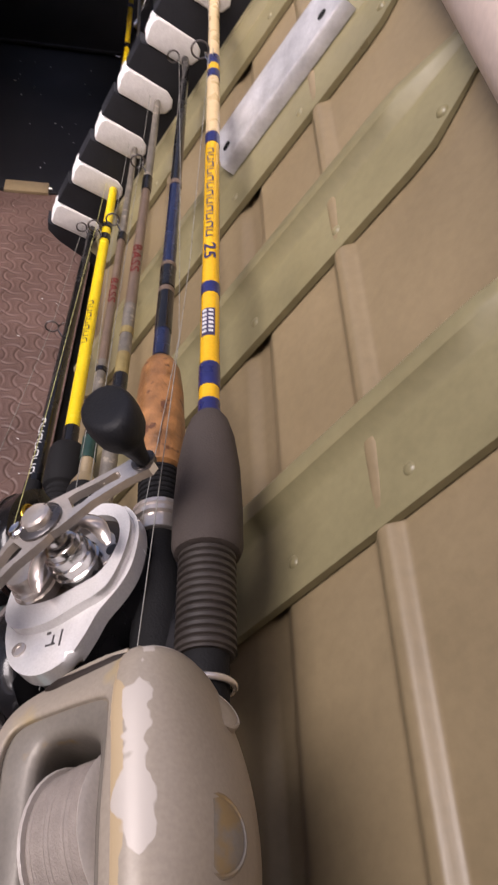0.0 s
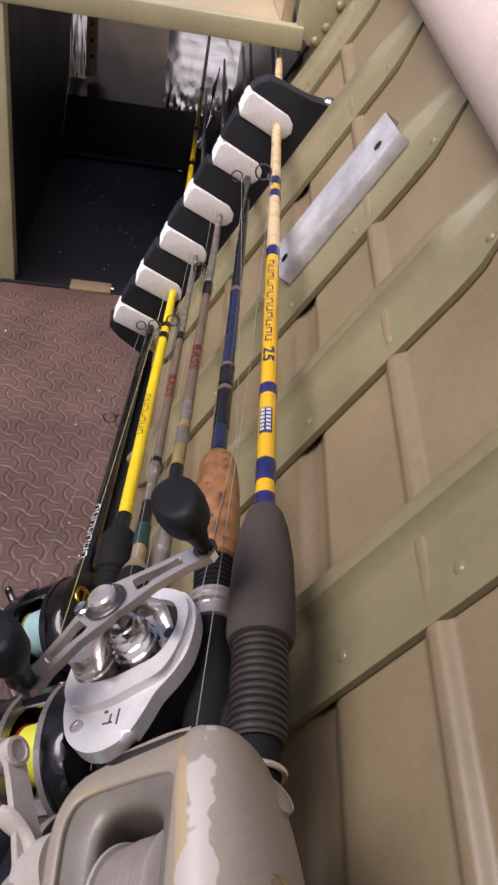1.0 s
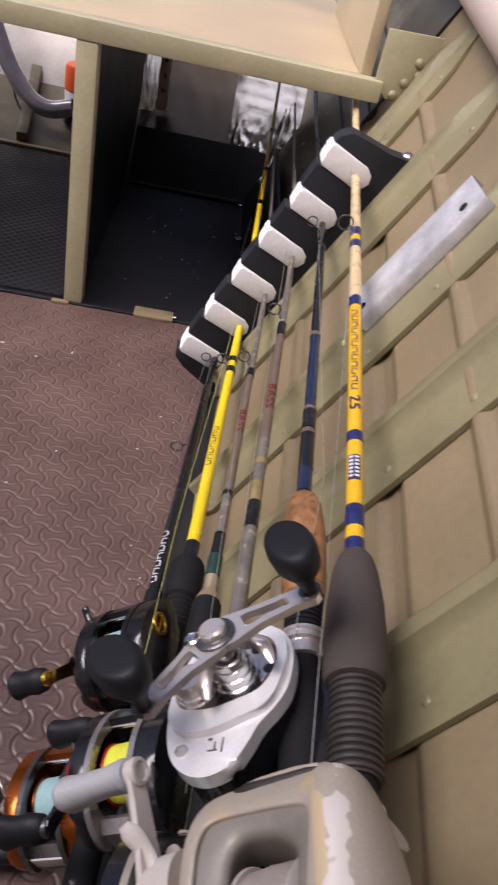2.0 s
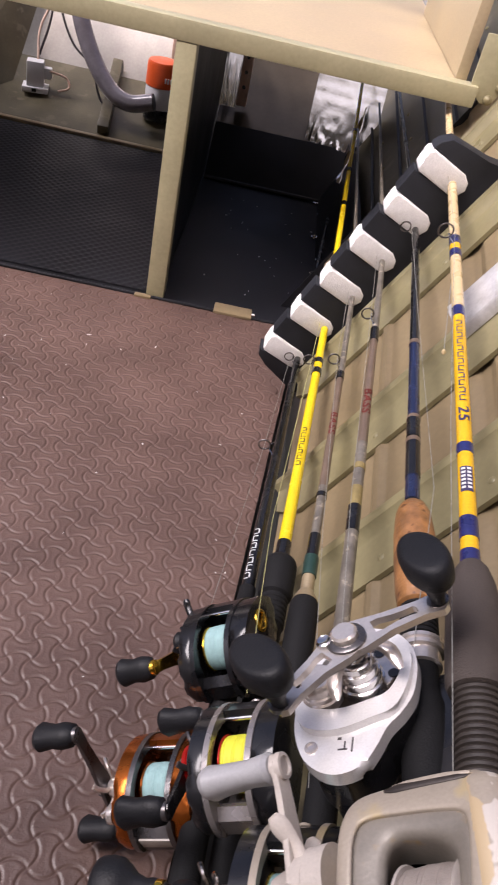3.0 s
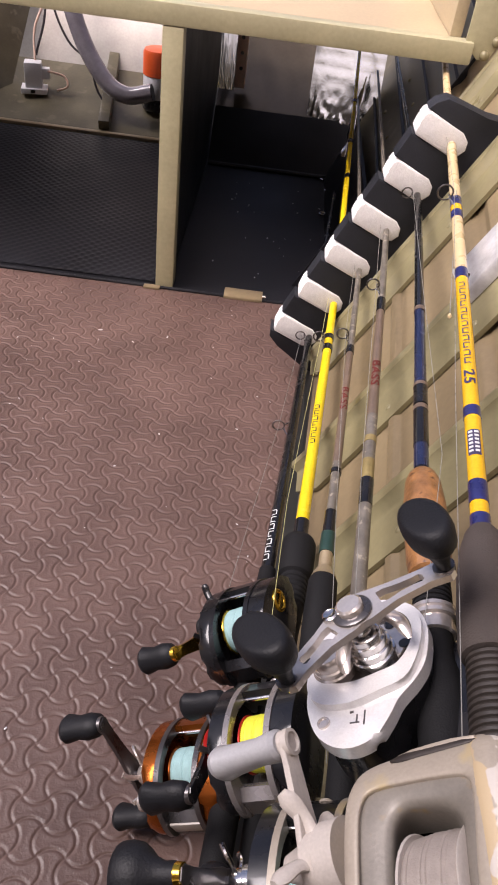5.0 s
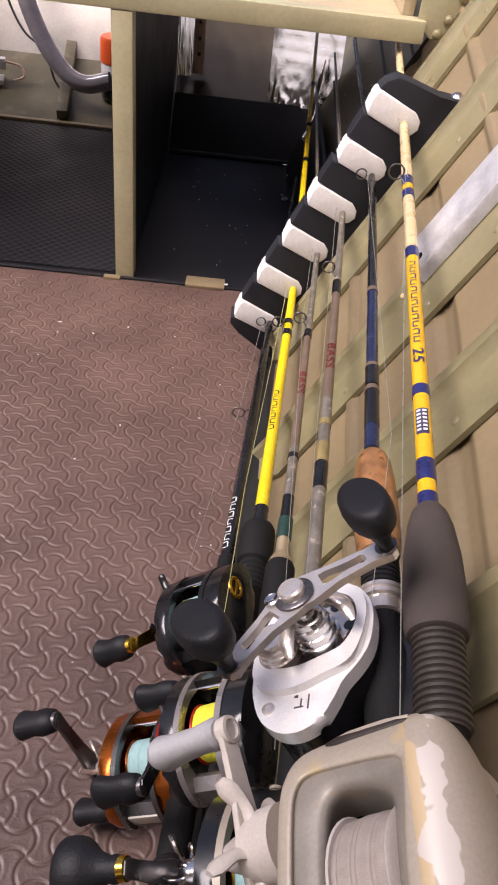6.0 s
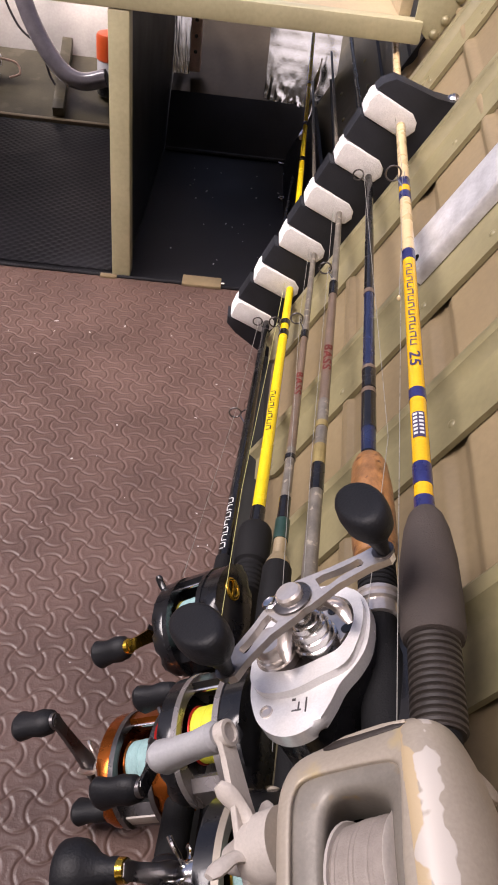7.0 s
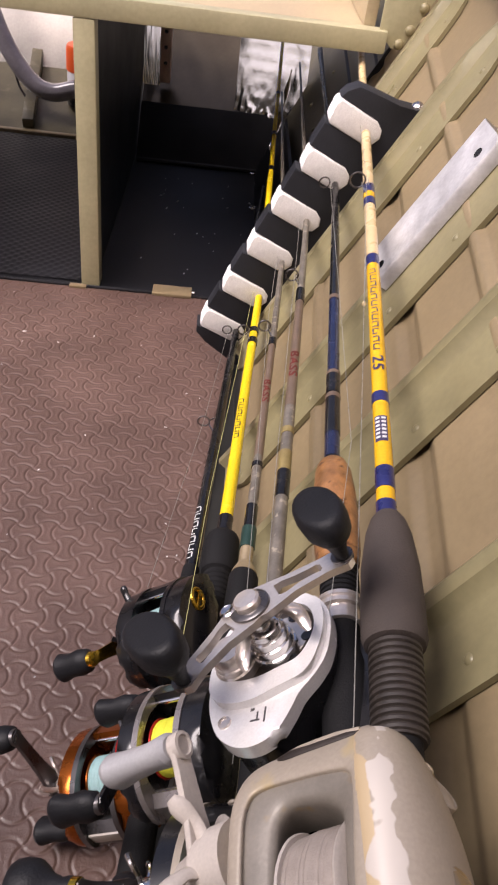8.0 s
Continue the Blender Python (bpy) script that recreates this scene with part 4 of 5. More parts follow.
RIM_OUT = rounded([(-0.0140, 0.0366), (-0.0272, 0.0290), (-0.0300, 0.0130), (-0.0250, -0.0035), (-0.0170, -0.0190), (0.0080, -0.0258), (0.0285, -0.0210), (0.0385, -0.0040), (0.0355, 0.0180), (0.0150, 0.0330)], 5)
part("raised_rim", slab(RIM_OUT, 0.0010, 0.0078, 0.0022, SIDE, 4, None, RIM_IN), SILVER, silver, "raised silver rim round the drag wheel", angle=50)
part("recess", slab(scaled(RIM_IN, 1.02), 0.0020, 0.0034, 0.0, SIDE), RECESS, silver, "dark bronze recess under the star wheel")
part("recess_web", slab(scaled(RIM_IN, 0.62, 0.003, -0.004), 0.0030, 0.0050, 0.0008, SIDE), SILVERWARM, silver)
for a, b, r in ((0.018, 0.010, 0.0034), (0.021, -0.007, 0.0032), (-0.009, -0.010, 0.0034), (0.006, -0.0155, 0.0030)):
    part("recess_hole", lathe([(0, r), (0.0005, r)], Matrix.Translation((0.0050, a, b)) @ Matrix.Rotation(radians(90), 4, "Y"), 14), BLACKREEL, silver)
part("drag_cap", lathe([(0.004, 0.0124), (0.0100, 0.0124), (0.0106, 0.0114), (0.0150, 0.0114), (0.0156, 0.0104), (0.0200, 0.0104), (0.0206, 0.0092), (0.0240, 0.0090), (0.0252, 0.0076), (0.0256, 0.0056), (0.038, 0.0056)], Matrix.Rotation(radians(90), 4, "Y"), 28), CHROME, silver, "turned chrome drag stack")
part("tension_cap", lathe([(0.002, 0.0116), (0.0080, 0.0116), (0.0088, 0.0106), (0.0115, 0.0106), (0.0122, 0.0097), (0.0180, 0.0096), (0.0194, 0.0086), (0.0197, 0.004)], Matrix.Translation((0, -0.0045, 0.0225)) @ Matrix.Rotation(radians(90), 4, "Y"), 28), SILVERWARM, silver, "round spool tension cap")
for p in ([(0.0235, 0.004, -0.004), (0.0245, 0.0090, -0.0105), (0.0225, 0.0050, -0.0185), (0.0185, -0.0045, -0.0235)], [(0.0235, 0.002, 0.005), (0.0240, -0.006, 0.0090), (0.0225, -0.0145, 0.0100), (0.0195, -0.0225, 0.0085)],
          [(0.0235, 0.003, 0.006), (0.0240, 0.012, 0.012), (0.0225, 0.018, 0.015), (0.0195, 0.024, 0.016)]):
    arm = sweep(smooth_line([(b, c, a) for a, b, c in p], 4), [0.0040] * 4 + [0.0042] * 5 + [0.0038, 0.0034, 0.0028, 0.0014], 12, flat=0.40)
    arm.transform(SIDE)
    part("star_arm", arm, SILVERWARM, silver, "polished star drag arm")
part("plate_screw", lathe([(0, 0.0036), (0.001, 0.0034), (0.0012, 0.0022), (0.0006, 0.002)], Matrix.Translation((0.0028, -0.0365, 0.0262)) @ Matrix.Rotation(radians(90), 4, "Y"), 16), SILVERWARM, silver)
for a, b, w, h in ((-0.0385, 0.0095, 0.0008, 0.0050), (-0.0360, 0.0085, 0.0045, 0.0008), (-0.0360, 0.0045, 0.0085, 0.0008), (-0.0320, 0.0115, 0.0014, 0.0020)):
    part("plate_mark", box((0.0026, a - w / 2, b - h / 2), (0.0031, a + w / 2, b + h / 2)), GUNMETAL, silver)
part("frame", slab(scaled(SO, 0.93, -0.001, 0.0005), -0.032, -0.0055, 0.002, SIDE), BLACKREEL, silver, "black reel frame", angle=50)
part("palm_side", slab(scaled(SO, 0.88), -0.055, -0.032, 0.004, SIDE, 3), RUBBER, silver, "black palm side", angle=50)
part("seat_foot", box((-0.044, -0.050, -0.052), (-0.022, 0.030, -0.028), 0.006, 3), BLACKREEL, silver)
handle_parts(silver, 1, 0.0345, (0, 0), [(0.0235, -0.0470), (-0.0345, 0.0325)], SILVERWARM, RUBBER, (0.0202, 0.035, 0.60, "paddle"), width=0.0150, thick=0.0042, cut=True, ring=GUNMETAL, drop=0.004)
part("washer", lathe([(0.033, 0.0112), (0.0398, 0.0108), (0.0406, 0.0092)], Matrix.Rotation(radians(90), 4, "Y"), 24), GUNMETAL, silver)
part("cap_nut", lathe([(0.0400, 0.0074), (0.0435, 0.0072), (0.0446, 0.0060), (0.0449, 0.002)], Matrix.Rotation(radians(90), 4, "Y"), 22), SILVERWARM, silver, "polished cap nut")
part("lock_screw", lathe([(0.0380, 0.0046), (0.0405, 0.0044), (0.0412, 0.0034), (0.0406, 0.0020)], Matrix.Translation((0, -0.001, 0.0115)) @ Matrix.Rotation(radians(90), 4, "Y"), 16), CHROME, silver, "small locking screw")

# large beige reel
bx, bu = Vector((0.93, 0, 0.37)).normalized(), Vector((-0.37, 0, 0.93)).normalized()
bmx = Matrix((bx, (0, 1, 0), bu)).transposed().to_4x4()
bmx.translation = (0.345, 0.575, 0.345)
beige = thing("fishing_reel", bmx, "large beige reel with chipped paint and grey crank knob", "fishing reel", "reels on the rods")
RIDGE, BACK, FRONT = 0.005, -0.062, 0.0465


def crown(x, y):
    """Height of the frame's top: it rises to the palm side and rounds over to the front."""
    return 0.013 + 0.42 * (x + 0.022) - 13.0 * max(0.0, y - 0.012) ** 2 - 60.0 * max(0.0, y - 0.038) ** 2 - 5.0 * max(0.0, -y - 0.030) ** 2


def skin(loops, closed=True):
    """A surface through loops of equally many points."""
    b = bmesh.new()
    rows = [[b.verts.new(p) for p in loop] for loop in loops]
    n = len(rows[0])
    for p, q in zip(rows, rows[1:]):
        for k in range(n if closed else n - 1):
            b.faces.new((p[k], p[(k + 1) % n], q[(k + 1) % n], q[k]))
    return b


OUTER = rounded([(-0.0535, -0.060), (-0.0538, -0.020), (-0.0535, 0.012), (-0.0515, 0.029), (-0.0450, 0.0400), (-0.0300, 0.0452), (-0.012, 0.0465), (0.004, 0.0460), (0.0065, 0.030), (0.0065, -0.010), (0.0065, -0.060), (-0.020, -0.062)], 5)
RECESSED = rounded([(-0.0470, -0.054), (-0.0472, -0.020), (-0.0470, 0.008), (-0.0455, 0.0215), (-0.0400, 0.0268), (-0.0240, 0.0262), (-0.0110, 0.0246), (-0.0040, 0.0222), (-0.0028, 0.014), (-0.0050, -0.012), (-0.0070, -0.050), (-0.020, -0.056)], 5)
WINDOW = rounded([(-0.0340, -0.046), (-0.0342, -0.018), (-0.0338, 0.004), (-0.0322, 0.0140), (-0.0275, 0.0180), (-0.0190, 0.0172), (-0.0125, 0.0150), (-0.0088, 0.0112), (-0.0080, 0.004), (-0.0092, -0.012), (-0.0105, -0.042), (-0.020, -0.048)], 5)


def between(a, b, u):
    return [(p[0] + (q[0] - p[0]) * u, p[1] + (q[1] - p[1]) * u) for p, q in zip(a, b)]


loops = [[(x, y, z) for x, y in OUTER] for z in (-0.046, -0.030)]
loops += [[(x, y, crown(x, y) - d) for x, y in between(OUTER, RECESSED, u)] for u, d in ((0.0, 0.0070), (0.03, 0.0036), (0.10, 0.0012), (0.22, 0.0003), (0.45, 0.0), (0.72, 0.0), (0.90, 0.0002), (0.98, 0.0008), (1.0, 0.0016), (1.01, 0.0036))]
part("frame_shell", skin(loops), BEIGE, beige, "beige one piece frame with a spool window", angle=70)
loops = [[(x, y, crown(x, y) - d) for x, y in between(RECESSED, WINDOW, u)] for u, d in ((-0.06, 0.0030), (0.10, 0.0030), (0.40, 0.0036), (0.70, 0.0046), (0.88, 0.0060), (0.97, 0.0082), (1.0, 0.0120), (1.0, 0.0300))]
part("inner_frame", skin(loops), BEIGEIN, beige, "grey inner frame round the spool window", angle=70)
rows = []
for i in range(31):
    y = BACK + (FRONT - BACK) * i / 30
    end = max(0.0, (y - 0.036) / 0.0105)
    right = 0.031 - 4.0 * (y + 0.010) ** 2 - 0.003 * end ** 2
    zr = crown(RIDGE, y) - 0.010 * end ** 3
    row = [(RIDGE - 0.0085, y, zr - 0.022), (RIDGE - 0.0083, y, zr - 0.0090), (RIDGE - 0.0072, y, zr - 0.0036), (RIDGE - 0.0045, y, zr - 0.0012)]
    for k in range(13):
        a = math.pi / 2 * k / 12
        row.append((RIDGE + (right - RIDGE) * math.sin(a) ** 0.91, y, -0.022 + (zr + 0.022) * max(0.0, math.cos(a))))
    rows.append(row + [(right - 0.001, y, -0.034), (right - 0.006, y, -0.044), (RIDGE, y, -0.046)])
rows.append([(RIDGE + (p[0] - RIDGE) * 0.9, FRONT + 0.0012, -0.030 + (p[2] + 0.030) * 0.86) for p in rows[-1]])
rows.append([(RIDGE + (p[0] - RIDGE) * 0.4, FRONT + 0.0020, -0.030 + (p[2] + 0.030) * 0.4) for p in rows[-1]])
part("palm_plate", skin(rows, False), PALMPAINT, beige, "beige palm side plate with chipped white paint", angle=75)
groove = [(x, 0.0385 - 0.02 * (x + 0.016), crown(x, 0.0385) + 0.0004) for x in (-0.0335, -0.028, -0.020, -0.012, -0.004, 0.001)]
part("front_slot", sweep(groove, [0.0006, 0.0020, 0.0016, 0.0015, 0.0014, 0.0004], 10, flat=0.4), RECESS, beige, "dark slot in the front edge")
lip = [(x, 0.0408 - 0.02 * (x + 0.016), crown(x, 0.0408) + 0.0002) for x in (-0.030, -0.024, -0.016, -0.008, 0.001)]
part("front_lip", sweep(lip, [0.0006, 0.0016, 0.0018, 0.0018, 0.0008], 10, flat=0.7), BEIGE, beige)
tilt = Matrix.Translation((-0.0122, 0.002, -0.0088)) @ Matrix.Rotation(radians(-22.8), 4, "Y")
for ob in (spool_parts(beige, -0.0128, 0.0128, (-0.014, 0.0), 0.0262, 0.0240, WHITEWORN, LINEGREY),):
    ob.matrix_local = tilt
part("spool_well", box((-0.050, -0.058, -0.056), (0.020, 0.042, -0.046), 0.002), BLACKREEL, beige)
part("foot", box((-0.010, -0.03, -0.060), (0.014, 0.035, -0.046), 0.003), GUNMETAL, beige)
for x, y, z, r, d in ((0.0246, 0.0250, -0.0125, 0.0088, (1, 0.55, 0.55)), (0.0252, -0.0190, 0.0055, 0.0115, (1, -0.05, 0.62))):
    cap = lathe([(-0.005, r), (0.0004, r), (0.0009, r * 0.93), (0.0005, r * 0.88), (0.0010, r * 0.80), (0.0012, r * 0.3)], axis_frame((x, y, z), d), 26)
    part("screw_cap", cap, BEIGEIN if y < 0 else BEIGE, beige, "round plastic screw cap")
pivot = Vector((-0.055, 0.014, -0.026))
lean = Matrix.Translation(pivot) @ Matrix.Rotation(radians(-22.8), 4, "Y") @ Matrix.Translation(-pivot)
part("hub", lathe([(0, 0.0150), (0.010, 0.0145), (0.0115, 0.0125), (0.018, 0.0120), (0.020, 0.009), (0.030, 0.0055)], Matrix.Translation((-0.055, 0.014, -0.026)) @ Matrix.Rotation(radians(-90), 4, "Y"), 26), WHITEWORN, beige, "pale worn crank hub").matrix_local = lean
for a, b in ((0.6, 0.030), (2.0, 0.027), (3.3, 0.028), (4.5, 0.030), (5.7, 0.028)):
    p = [(-0.070, 0.014 + 0.010 * math.cos(a), -0.026 + 0.010 * math.sin(a)), (-0.072, 0.014 + 0.6 * b * math.cos(a), -0.026 + 0.6 * b * math.sin(a)), (-0.076, 0.014 + b * math.cos(a + 0.15), -0.026 + b * math.sin(a + 0.15))]
    part("star_arm", sweep(smooth_line(p, 4), [0.0036] * 5 + [0.0040, 0.0044, 0.0042, 0.0024], 10, flat=0.55), WHITEWORN, beige).matrix_local = lean
crank = handle_parts(beige, -1, 0.0715, (0.014, -0.026), [(0.058, -0.006), (-0.036, -0.046)], WHITEWORN, GREYKNOB, (0.0100, 0.037, 0.72, "tapered"), width=0.0115, thick=0.0030, ring=WHITEWORN, drop=-0.002)
part("crank_bolt", lathe([(-0.0010, 0.0062), (0.0016, 0.0060), (0.0020, 0.0044), (0.0008, 0.0040), (0.0008, 0.002)], Matrix.Translation((-0.0728, 0.058, -0.006)) @ Matrix.Rotation(radians(90), 4, "Y"), 18), WHITEWORN, crank, "round bolt end of the crank knob")
crank.matrix_local = lean

# ---- the side under the deck stands further out ----
OUT = Vector((0.062, 0, 0))
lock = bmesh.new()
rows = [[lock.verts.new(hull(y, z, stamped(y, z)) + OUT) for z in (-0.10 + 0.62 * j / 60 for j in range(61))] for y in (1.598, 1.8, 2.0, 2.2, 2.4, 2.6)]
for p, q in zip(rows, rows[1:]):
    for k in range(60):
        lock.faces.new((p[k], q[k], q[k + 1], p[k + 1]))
# Darker than the open hull paint: the shade under the deck is in the colour.
part("locker_side", lock, TANIN, side, "olive inner side of the locker with shade in its colour", angle=60)
# Unseen black sheet added to stop daylight leaking through the step in the side.
sheet([hull(1.600, -0.10), hull(1.600, -0.10) + OUT, hull(1.600, 0.60) + OUT, hull(1.600, 0.60)], 0.003, "leak_blocker", BLACKMAT, side)

# ---- dark seams along the side under the deck ----
for z, rise in ((0.120, 0.05), (0.180, 0.06), (0.235, 0.07), (0.290, 0.08), (0.345, 0.08)):
    seam = sweep([hull(y, z + rise * (y - 1.6), 0.001) + OUT for y in (1.61, 1.8, 2.0, 2.2, 2.4)], 0.0030, 6, flat=0.5)
    sm_ob = part("seam", seam, BLACKMAT, side, "dark seam strip")
    for k in range(4):
        y = 1.66 + 0.13 * k
        part("rivet", lathe([(0, 0.0044), (0.002, 0.0036), (0.003, 0.0014)], axis_frame(hull(y, z + 0.022 + rise * (y - 1.6), -0.004) + OUT, HULL_N), 10), STRIP, sm_ob)

# ---- bow deck end and gusset ----
gus = bmesh.new()
slab([(0.459, 0.404), (0.459, 0.468), (0.5335, 0.470), (0.512, 0.428), (0.492, 0.386), (0.478, 0.386)], 1.548, 1.552, 0.001, Matrix(((1, 0, 0, 0), (0, 0, 1, 0), (0, 1, 0, 0), (0, 0, 0, 1))), 2, gus)
part("gusset", gus, RAIL, bow, "olive painted corner gusset plate")
for x, z in ((0.510, 0.436), (0.498, 0.409), (0.487, 0.392)):
    part("bolt", lathe([(0, 0.0066), (0.002, 0.0064), (0.0045, 0.0045), (0.0055, 0.002)], axis_frame((x, 1.548, z), (0, -1, 0)), 14), STRIP, bow)
part("side_panel", box((0.440, 1.566, 0.4045), (0.456, 2.02, 0.56), 0.003), DECK, bow, "tan painted deck side board")

# ---- under the deck ----
part("mat_edge", box((-1.06, 2.166, -0.004), (0.0700, 2.180, 0.008), 0.003), HULL, bow, "tan edging strip")
tagged(part("floor_trim", sweep([(-1.05, 1.539, 0.002), (0.30, 1.539, 0.0005)], 0.0024, 8), BLACKMAT), "dark edging where the mats meet", "trim", kind="structure")
bow_in = tagged(new("wall_bow"), "worn inner bow plating under the deck", "hull plating", kind="structure")
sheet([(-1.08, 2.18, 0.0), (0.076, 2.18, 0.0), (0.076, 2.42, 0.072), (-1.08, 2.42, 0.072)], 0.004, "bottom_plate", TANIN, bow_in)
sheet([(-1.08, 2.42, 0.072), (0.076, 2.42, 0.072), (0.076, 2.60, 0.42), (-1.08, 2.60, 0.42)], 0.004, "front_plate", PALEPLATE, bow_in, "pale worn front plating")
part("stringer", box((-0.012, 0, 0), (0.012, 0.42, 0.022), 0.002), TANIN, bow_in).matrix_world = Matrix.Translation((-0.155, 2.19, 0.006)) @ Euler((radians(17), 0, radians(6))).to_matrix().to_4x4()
part("frame_rib", box((-0.055, 2.44, 0.10), (-0.022, 2.462, 0.40), 0.002), COPPER, bow_in, "bare drilled frame rib")
part("frame_flange", box((-0.022, 2.438, 0.10), (-0.004, 2.444, 0.40), 0.001), WHITEWORN, bow_in)
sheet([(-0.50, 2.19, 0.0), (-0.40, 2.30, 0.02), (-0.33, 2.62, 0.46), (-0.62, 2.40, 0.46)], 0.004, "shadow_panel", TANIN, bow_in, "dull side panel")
# locker: black riser, bow plate with bright sheets added for its reflections, drilled bracket
part("riser", slab([(2.088, 0.0), (2.094, 0.0), (2.190, 0.088), (2.186, 0.092)], 0.092, 0.395, 0.001, Matrix(((0, 0, 1, 0), (1, 0, 0, 0), (0, 1, 0, 0), (0, 0, 0, 1)))), BLACKMAT, bow_in, "black liner turned up at the back")
part("ledge", sweep([(0.094, 2.086, 0.004), (0.36, 2.086, 0.004)], 0.005, 8), BLACKMAT, bow_in)


def plating(x0, x1, y0, z0, y1, z1, wave, name, mat, label, crumple=0.0, skew=0.0):
    """A sheet between two edges with long waves, a pressed double crease, and a crumpled lower edge. skew: how far it turns to the side."""
    b, rows = bmesh.new(), []
    up = Vector((0, y1 - y0, z1 - z0))
    nrm = Vector((0, -up.z, up.y)).normalized()
    for i in range(31):
        v = i / 30
        row = []
        for j in range(41):
            u = j / 40
            w = wave * (noise.noise(Vector((u * 3.1 + x0 * 9, v * 2.3, 3.1))) + 0.3 * noise.noise(Vector((u * 9, v * 7, 1.7))))
            w += crumple * math.exp(-v / 0.10) * noise.noise(Vector((u * 26, v * 19, 5.2)))
            w -= 0.0005 * (math.exp(-((v - 0.52) / 0.022) ** 2) + math.exp(-((v - 0.62) / 0.022) ** 2))
            row.append(b.verts.new(Vector((x0 + (x1 - x0) * u, y0 - skew * (x1 - x0) * u, z0)) + up * v + nrm * w))
        rows.append(row)
    for a, c in zip(rows, rows[1:]):
        for k in range(40):
            b.faces.new((a[k], a[k + 1], c[k + 1], c[k]))
    return part(name, b, mat, bow_in, label, angle=80)


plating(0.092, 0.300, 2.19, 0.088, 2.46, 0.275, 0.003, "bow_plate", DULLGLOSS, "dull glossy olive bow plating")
# Two mirror pieces, turned to the sky, stand for reflections in the plate.
plating(0.292, 0.440, 2.195, 0.086, 2.236, 0.290, 0.0005, "reflection_sheet", FOIL, "shiny bare aluminium sheet added for the bow plate's sky reflection", 0.0035, 0.16)
plating(0.092, 0.128, 2.21, 0.120, 2.258, 0.390, 0.0005, "reflection_strip", FOIL, "shiny bare aluminium strip added for a second sky reflection", 0.002, -0.05)
brk = part("drilled_bracket", box((0.128, 2.195, 0.13), (0.150, 2.225, 0.40), 0.002), COPPER, bow_in, "bare drilled upright bracket")
for z in (0.17, 0.20, 0.23, 0.26):
    part("hole", lathe([(0, 0.004), (0.0006, 0.004)], axis_frame((0.1395, 2.1946, z), (0, -1, 0)), 12), BLACK, brk)
part("bag_edge", sweep(smooth_line([(0.372, 2.02, 0.075), (0.380, 2.06, 0.10), (0.392, 2.10, 0.15), (0.400, 2.14, 0.20)], 6), [0.004 + 0.003 * math.sin(k) for k in range(19)], 8, flat=0.3), FOIL, bow_in, "crumpled clear plastic edge")
for k, y in enumerate((1.62, 1.74, 1.80, 1.90, 2.02, 2.08)):
    o = part("grommet", ringed(0.0055, 0.0018, Matrix.Translation((0.352 - 0.01 * (k % 2), y, 0.003)), 16, 8), CHROME, bow_in, "small metal grommet")
part("liner_side", slab([(0.344, -0.004), (0.350, -0.004), (0.338 + 0.52 * 0.12, 0.12), (0.332 + 0.52 * 0.12, 0.12)], 1.606, 2.09, 0.0, Matrix(((1, 0, 0, 0), (0, 0, 1, 0), (0, 1, 0, 0), (0, 0, 0, 1)))), BLACKMAT, bow_in)

can = thing("spray_bottle", pose(-0.050, 2.290, 0.036), "white plastic bottle with orange cap and black base", "bottle")
part("base", lathe([(0, 0.034), (0.002, 0.036), (0.026, 0.036), (0.027, 0.034)], None, 28), BLACK, can, "black base band")
part("bottle_body", lathe([(0.026, 0.034), (0.028, 0.0345), (0.070, 0.0345), (0.074, 0.033)], None, 28), WHITEPLASTIC, can, "white bottle wall")
part("cap", lathe([(0.073, 0.0335), (0.075, 0.0355), (0.120, 0.0350), (0.126, 0.032), (0.127, 0.02)], None, 28), ORANGECAP, can, "orange screw cap")
for k in range(3):
    part("print_mark", box((0.012 + 0.006 * k, -0.0362, 0.088), (0.015 + 0.006 * k, -0.0325, 0.098)), WHITEPLASTIC, can)
plug = thing("wire_connector", pose(-0.335, 2.292, 0.036, 0, 0, 12), "white plastic wire connector block on the bilge plate", "connector")
part("block", box((-0.022, -0.016, 0.010), (0.016, 0.016, 0.066), 0.003), WHITEPLASTIC, plug)
part("flange", box((-0.032, -0.022, 0.0), (0.026, 0.022, 0.012), 0.002), WHITEPLASTIC, plug)
part("slot", box((-0.010, -0.0235, 0.003), (0.000, -0.0205, 0.010)), BLACK, plug)
part("tab", box((0.012, -0.010, 0.030), (0.034, 0.010, 0.054), 0.004), WHITEPLASTIC, plug)
hose = thing("bilge_hose", pose(-0.05, 2.27, 0.07), "smoky clear plastic hose curving past a bottle", "hose")
part("tube", sweep([p - Vector((-0.05, 2.27, 0.07)) for p in smooth_line([(-0.285, 2.36, 0.40), (-0.255, 2.31, 0.25), (-0.215, 2.28, 0.155), (-0.160, 2.25, 0.090), (-0.110, 2.235, 0.072), (-0.055, 2.235, 0.085)], 7)], 0.019, 16), HOSE, hose)
part("hose_mouth", lathe([(0, 0.0185), (0.0008, 0.0185)], axis_frame(Vector((-0.0545, 2.235, 0.0852)) - Vector((-0.05, 2.27, 0.07)), (0.95, 0, 0.25)), 16), WIRE, hose)
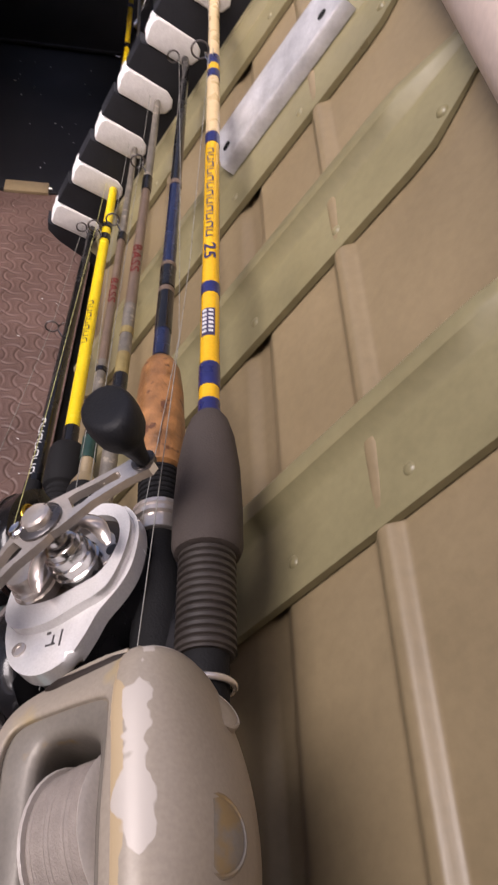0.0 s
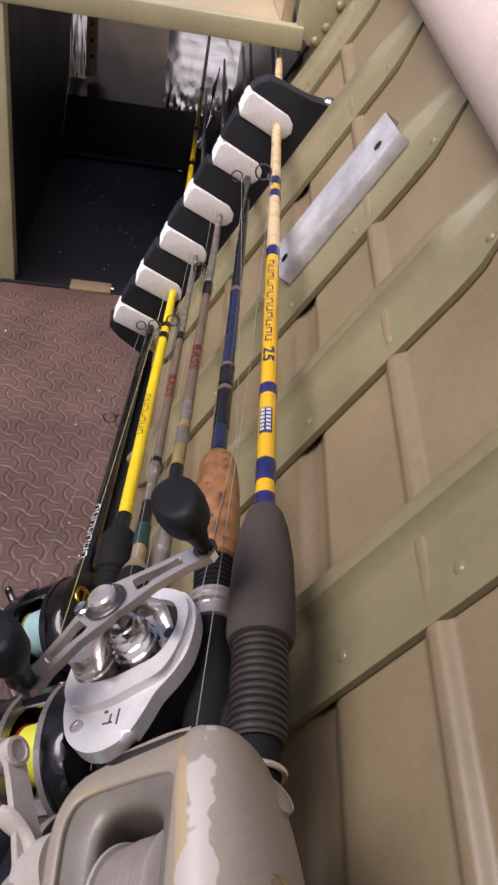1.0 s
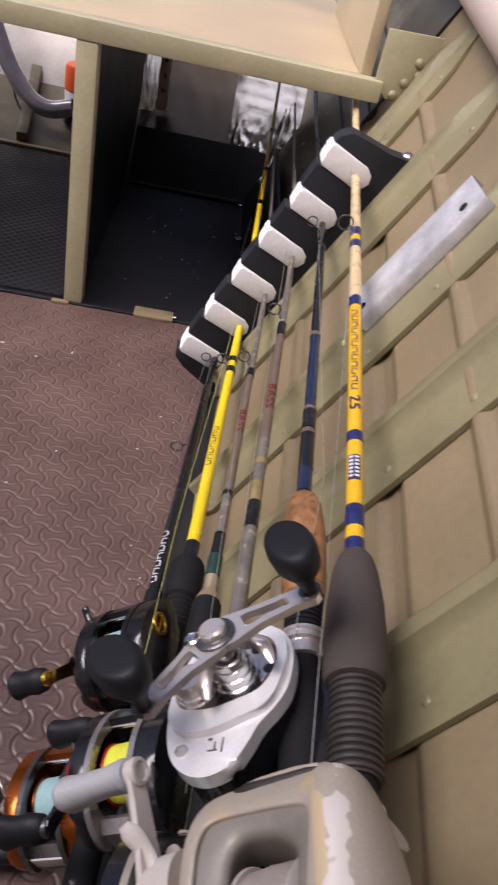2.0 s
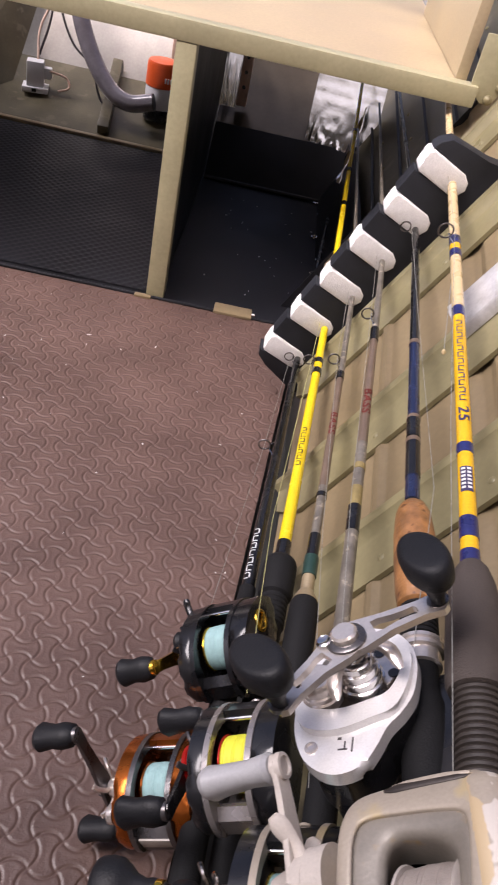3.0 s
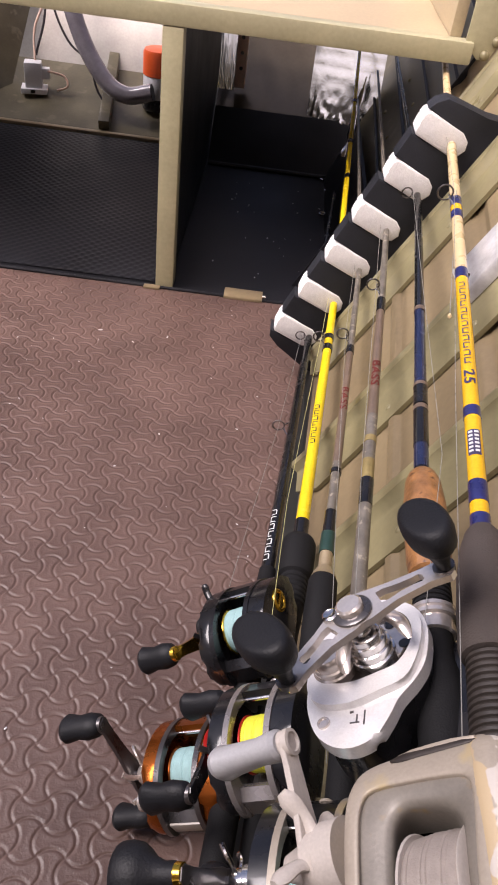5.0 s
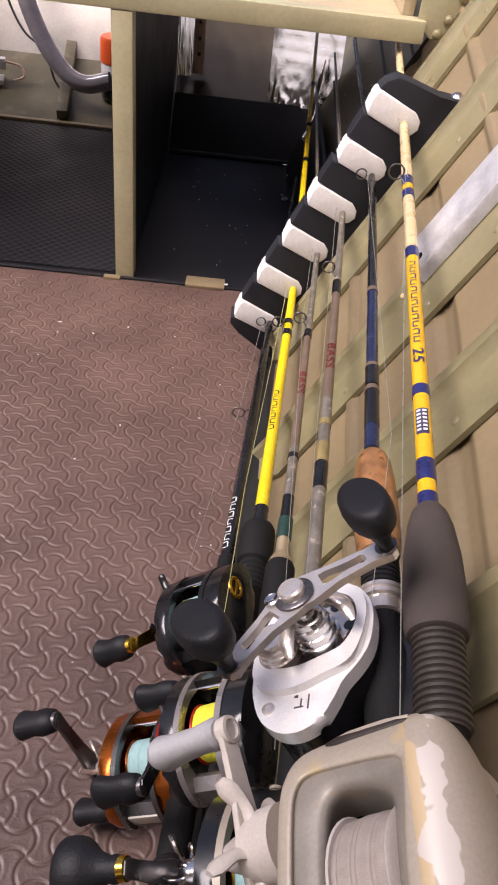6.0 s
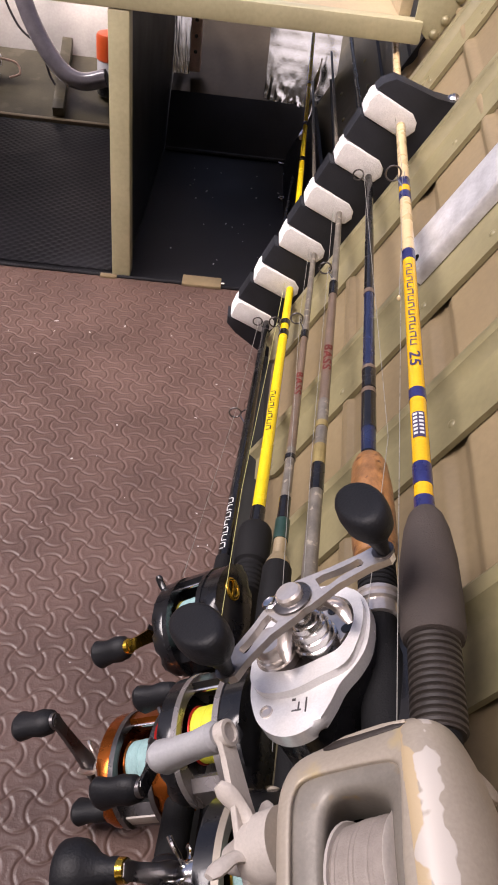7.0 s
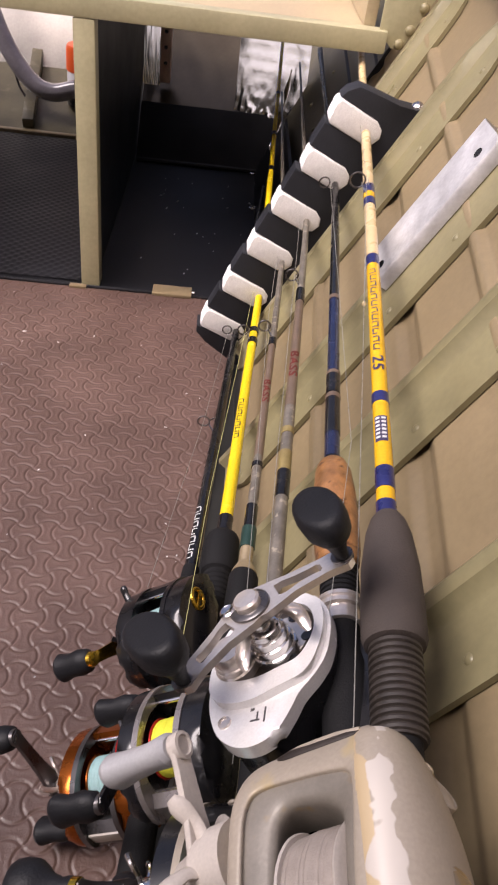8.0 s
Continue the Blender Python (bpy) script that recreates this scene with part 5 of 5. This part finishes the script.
for k, path in enumerate(([(-0.335, 2.30, 0.10), (-0.34, 2.33, 0.16), (-0.315, 2.36, 0.24), (-0.33, 2.38, 0.34)], [(-0.33, 2.36, 0.36), (-0.30, 2.34, 0.22), (-0.26, 2.31, 0.15), (-0.21, 2.29, 0.115), (-0.185, 2.27, 0.06), (-0.15, 2.25, 0.03)],
                          [(-0.305, 2.29, 0.085), (-0.27, 2.30, 0.075), (-0.262, 2.295, 0.055), (-0.285, 2.29, 0.045)], [(-0.345, 2.37, 0.36), (-0.318, 2.35, 0.21), (-0.335, 2.31, 0.11)])):
    w = thing("cable", Matrix.Translation(path[0]), "thin dark cable under the bow deck" if k % 2 else "thin reddish brown cable under the bow deck", "cable", "loose cables")
    part("sheath", sweep([p - Vector(path[0]) for p in smooth_line(path, 6)], 0.0026, 8), WIRE if k % 2 else COPPER, w)

# ---- small things on the floor ----
lp = thing("hinge_plate", pose(0.213, 1.546, 0.0), "small tan metal plate on the floor at the locker", "hinge plate")
part("plate", box((-0.031, -0.015, 0.0), (0.031, 0.014, 0.005), 0.0012), HULL, lp)
part("pin", sweep([(0.031, -0.002, 0.004), (0.036, -0.002, 0.004)], 0.003, 10), CHROME, lp, "bright pin end")
fb2 = thing("post_foot", pose(0.069, 1.536, 0.0), "small tan metal foot beside the deck post", "metal foot")
part("angle", box((-0.016, -0.006, 0.0), (0.010, 0.004, 0.004), 0.001), HULL, fb2)
bits = bmesh.new()
random.seed(8)
for k in range(70):
    y = 0.7 + 0.83 * random.random()
    x = -0.25 + 0.53 * random.random()
    s = 0.0006 + 0.0011 * random.random() ** 3
    m = pose(x, y, 0.0008, 0, 0, 360 * random.random())
    r = bmesh.ops.create_icosphere(bits, subdivisions=1, radius=s, matrix=m @ Matrix.Diagonal((1 + 1.5 * random.random(), 0.8, 0.4, 1)))
for k in range(26):
    y = 1.58 + 0.48 * random.random()
    x = 0.12 + 0.22 * random.random()
    bmesh.ops.create_icosphere(bits, subdivisions=1, radius=0.0008 + 0.002 * random.random() ** 3, matrix=pose(x, y, 0.0012, 0, 0, 300 * random.random()) @ Matrix.Diagonal((1.6, 0.8, 0.5, 1)))
tagged(part("floor_debris", bits, PRINTWHITE), "tiny pale crumbs scattered over the mats", "debris", kind="stuff")
hk = thing("fishing_line", Matrix.Translation((0.41, 1.15, 0.30)), "loose clear fishing line hanging beside a rod", "fishing line", "fishing lines")
part("strand", sweep([Vector(p) - Vector((0.41, 1.15, 0.30)) for p in ((0.418, 1.205, 0.343), (0.4155, 1.16, 0.325), (0.412, 1.11, 0.306), (0.409, 1.06, 0.285))], 0.0004, 5), NYLON, hk)
part("bead", lathe([(-0.002, 0.0008), (0, 0.0022), (0.003, 0.0010)], axis_frame(Vector((0.409, 1.06, 0.285)) - Vector((0.41, 1.15, 0.30)), (0, 1, 0.4)), 10), CREAM, hk)
for pts, mat, word in (
        ([tuple(rod1.location + at1(1.325) + Vector((-0.010, 0, 0.006))), tuple(rod1.location + at1(1.117) + Vector((-0.016, 0, 0.007))), (0.244, 0.845, 0.140)], NYLON, "clear"),
        ([(0.328, 1.335, 0.137), (0.319, 1.244, 0.136), (0.287, 0.95, 0.140), (0.272, 0.735, 0.196)], NYLONY, "yellow"),
        ([(0.352, 1.335, 0.188), (0.338, 1.184, 0.182), (0.322, 0.90, 0.190), (0.305, 0.66, 0.235)], NYLON, "clear"),
        ([(0.372, 1.335, 0.244), (0.360, 1.195, 0.240), (0.334, 0.90, 0.232), (0.322, 0.75, 0.24)], NYLON, "clear"),
        ([(0.398, 1.325, 0.292), (0.389, 1.10, 0.286), (0.376, 0.86, 0.292), (0.350, 0.715, 0.285)], NYLON, "clear"),
        ([(0.421, 1.335, 0.354), (0.414, 1.195, 0.346), (0.382, 0.90, 0.322), (0.342, 0.60, 0.332)], NYLON, "clear")):
    ln = thing("fishing_line", Matrix.Translation(pts[0]), f"taut {word} fishing line along a rod", "fishing line", "fishing lines")
    part("strand", sweep([Vector(p) - Vector(pts[0]) for p in pts], 0.00026, 5), mat, ln)
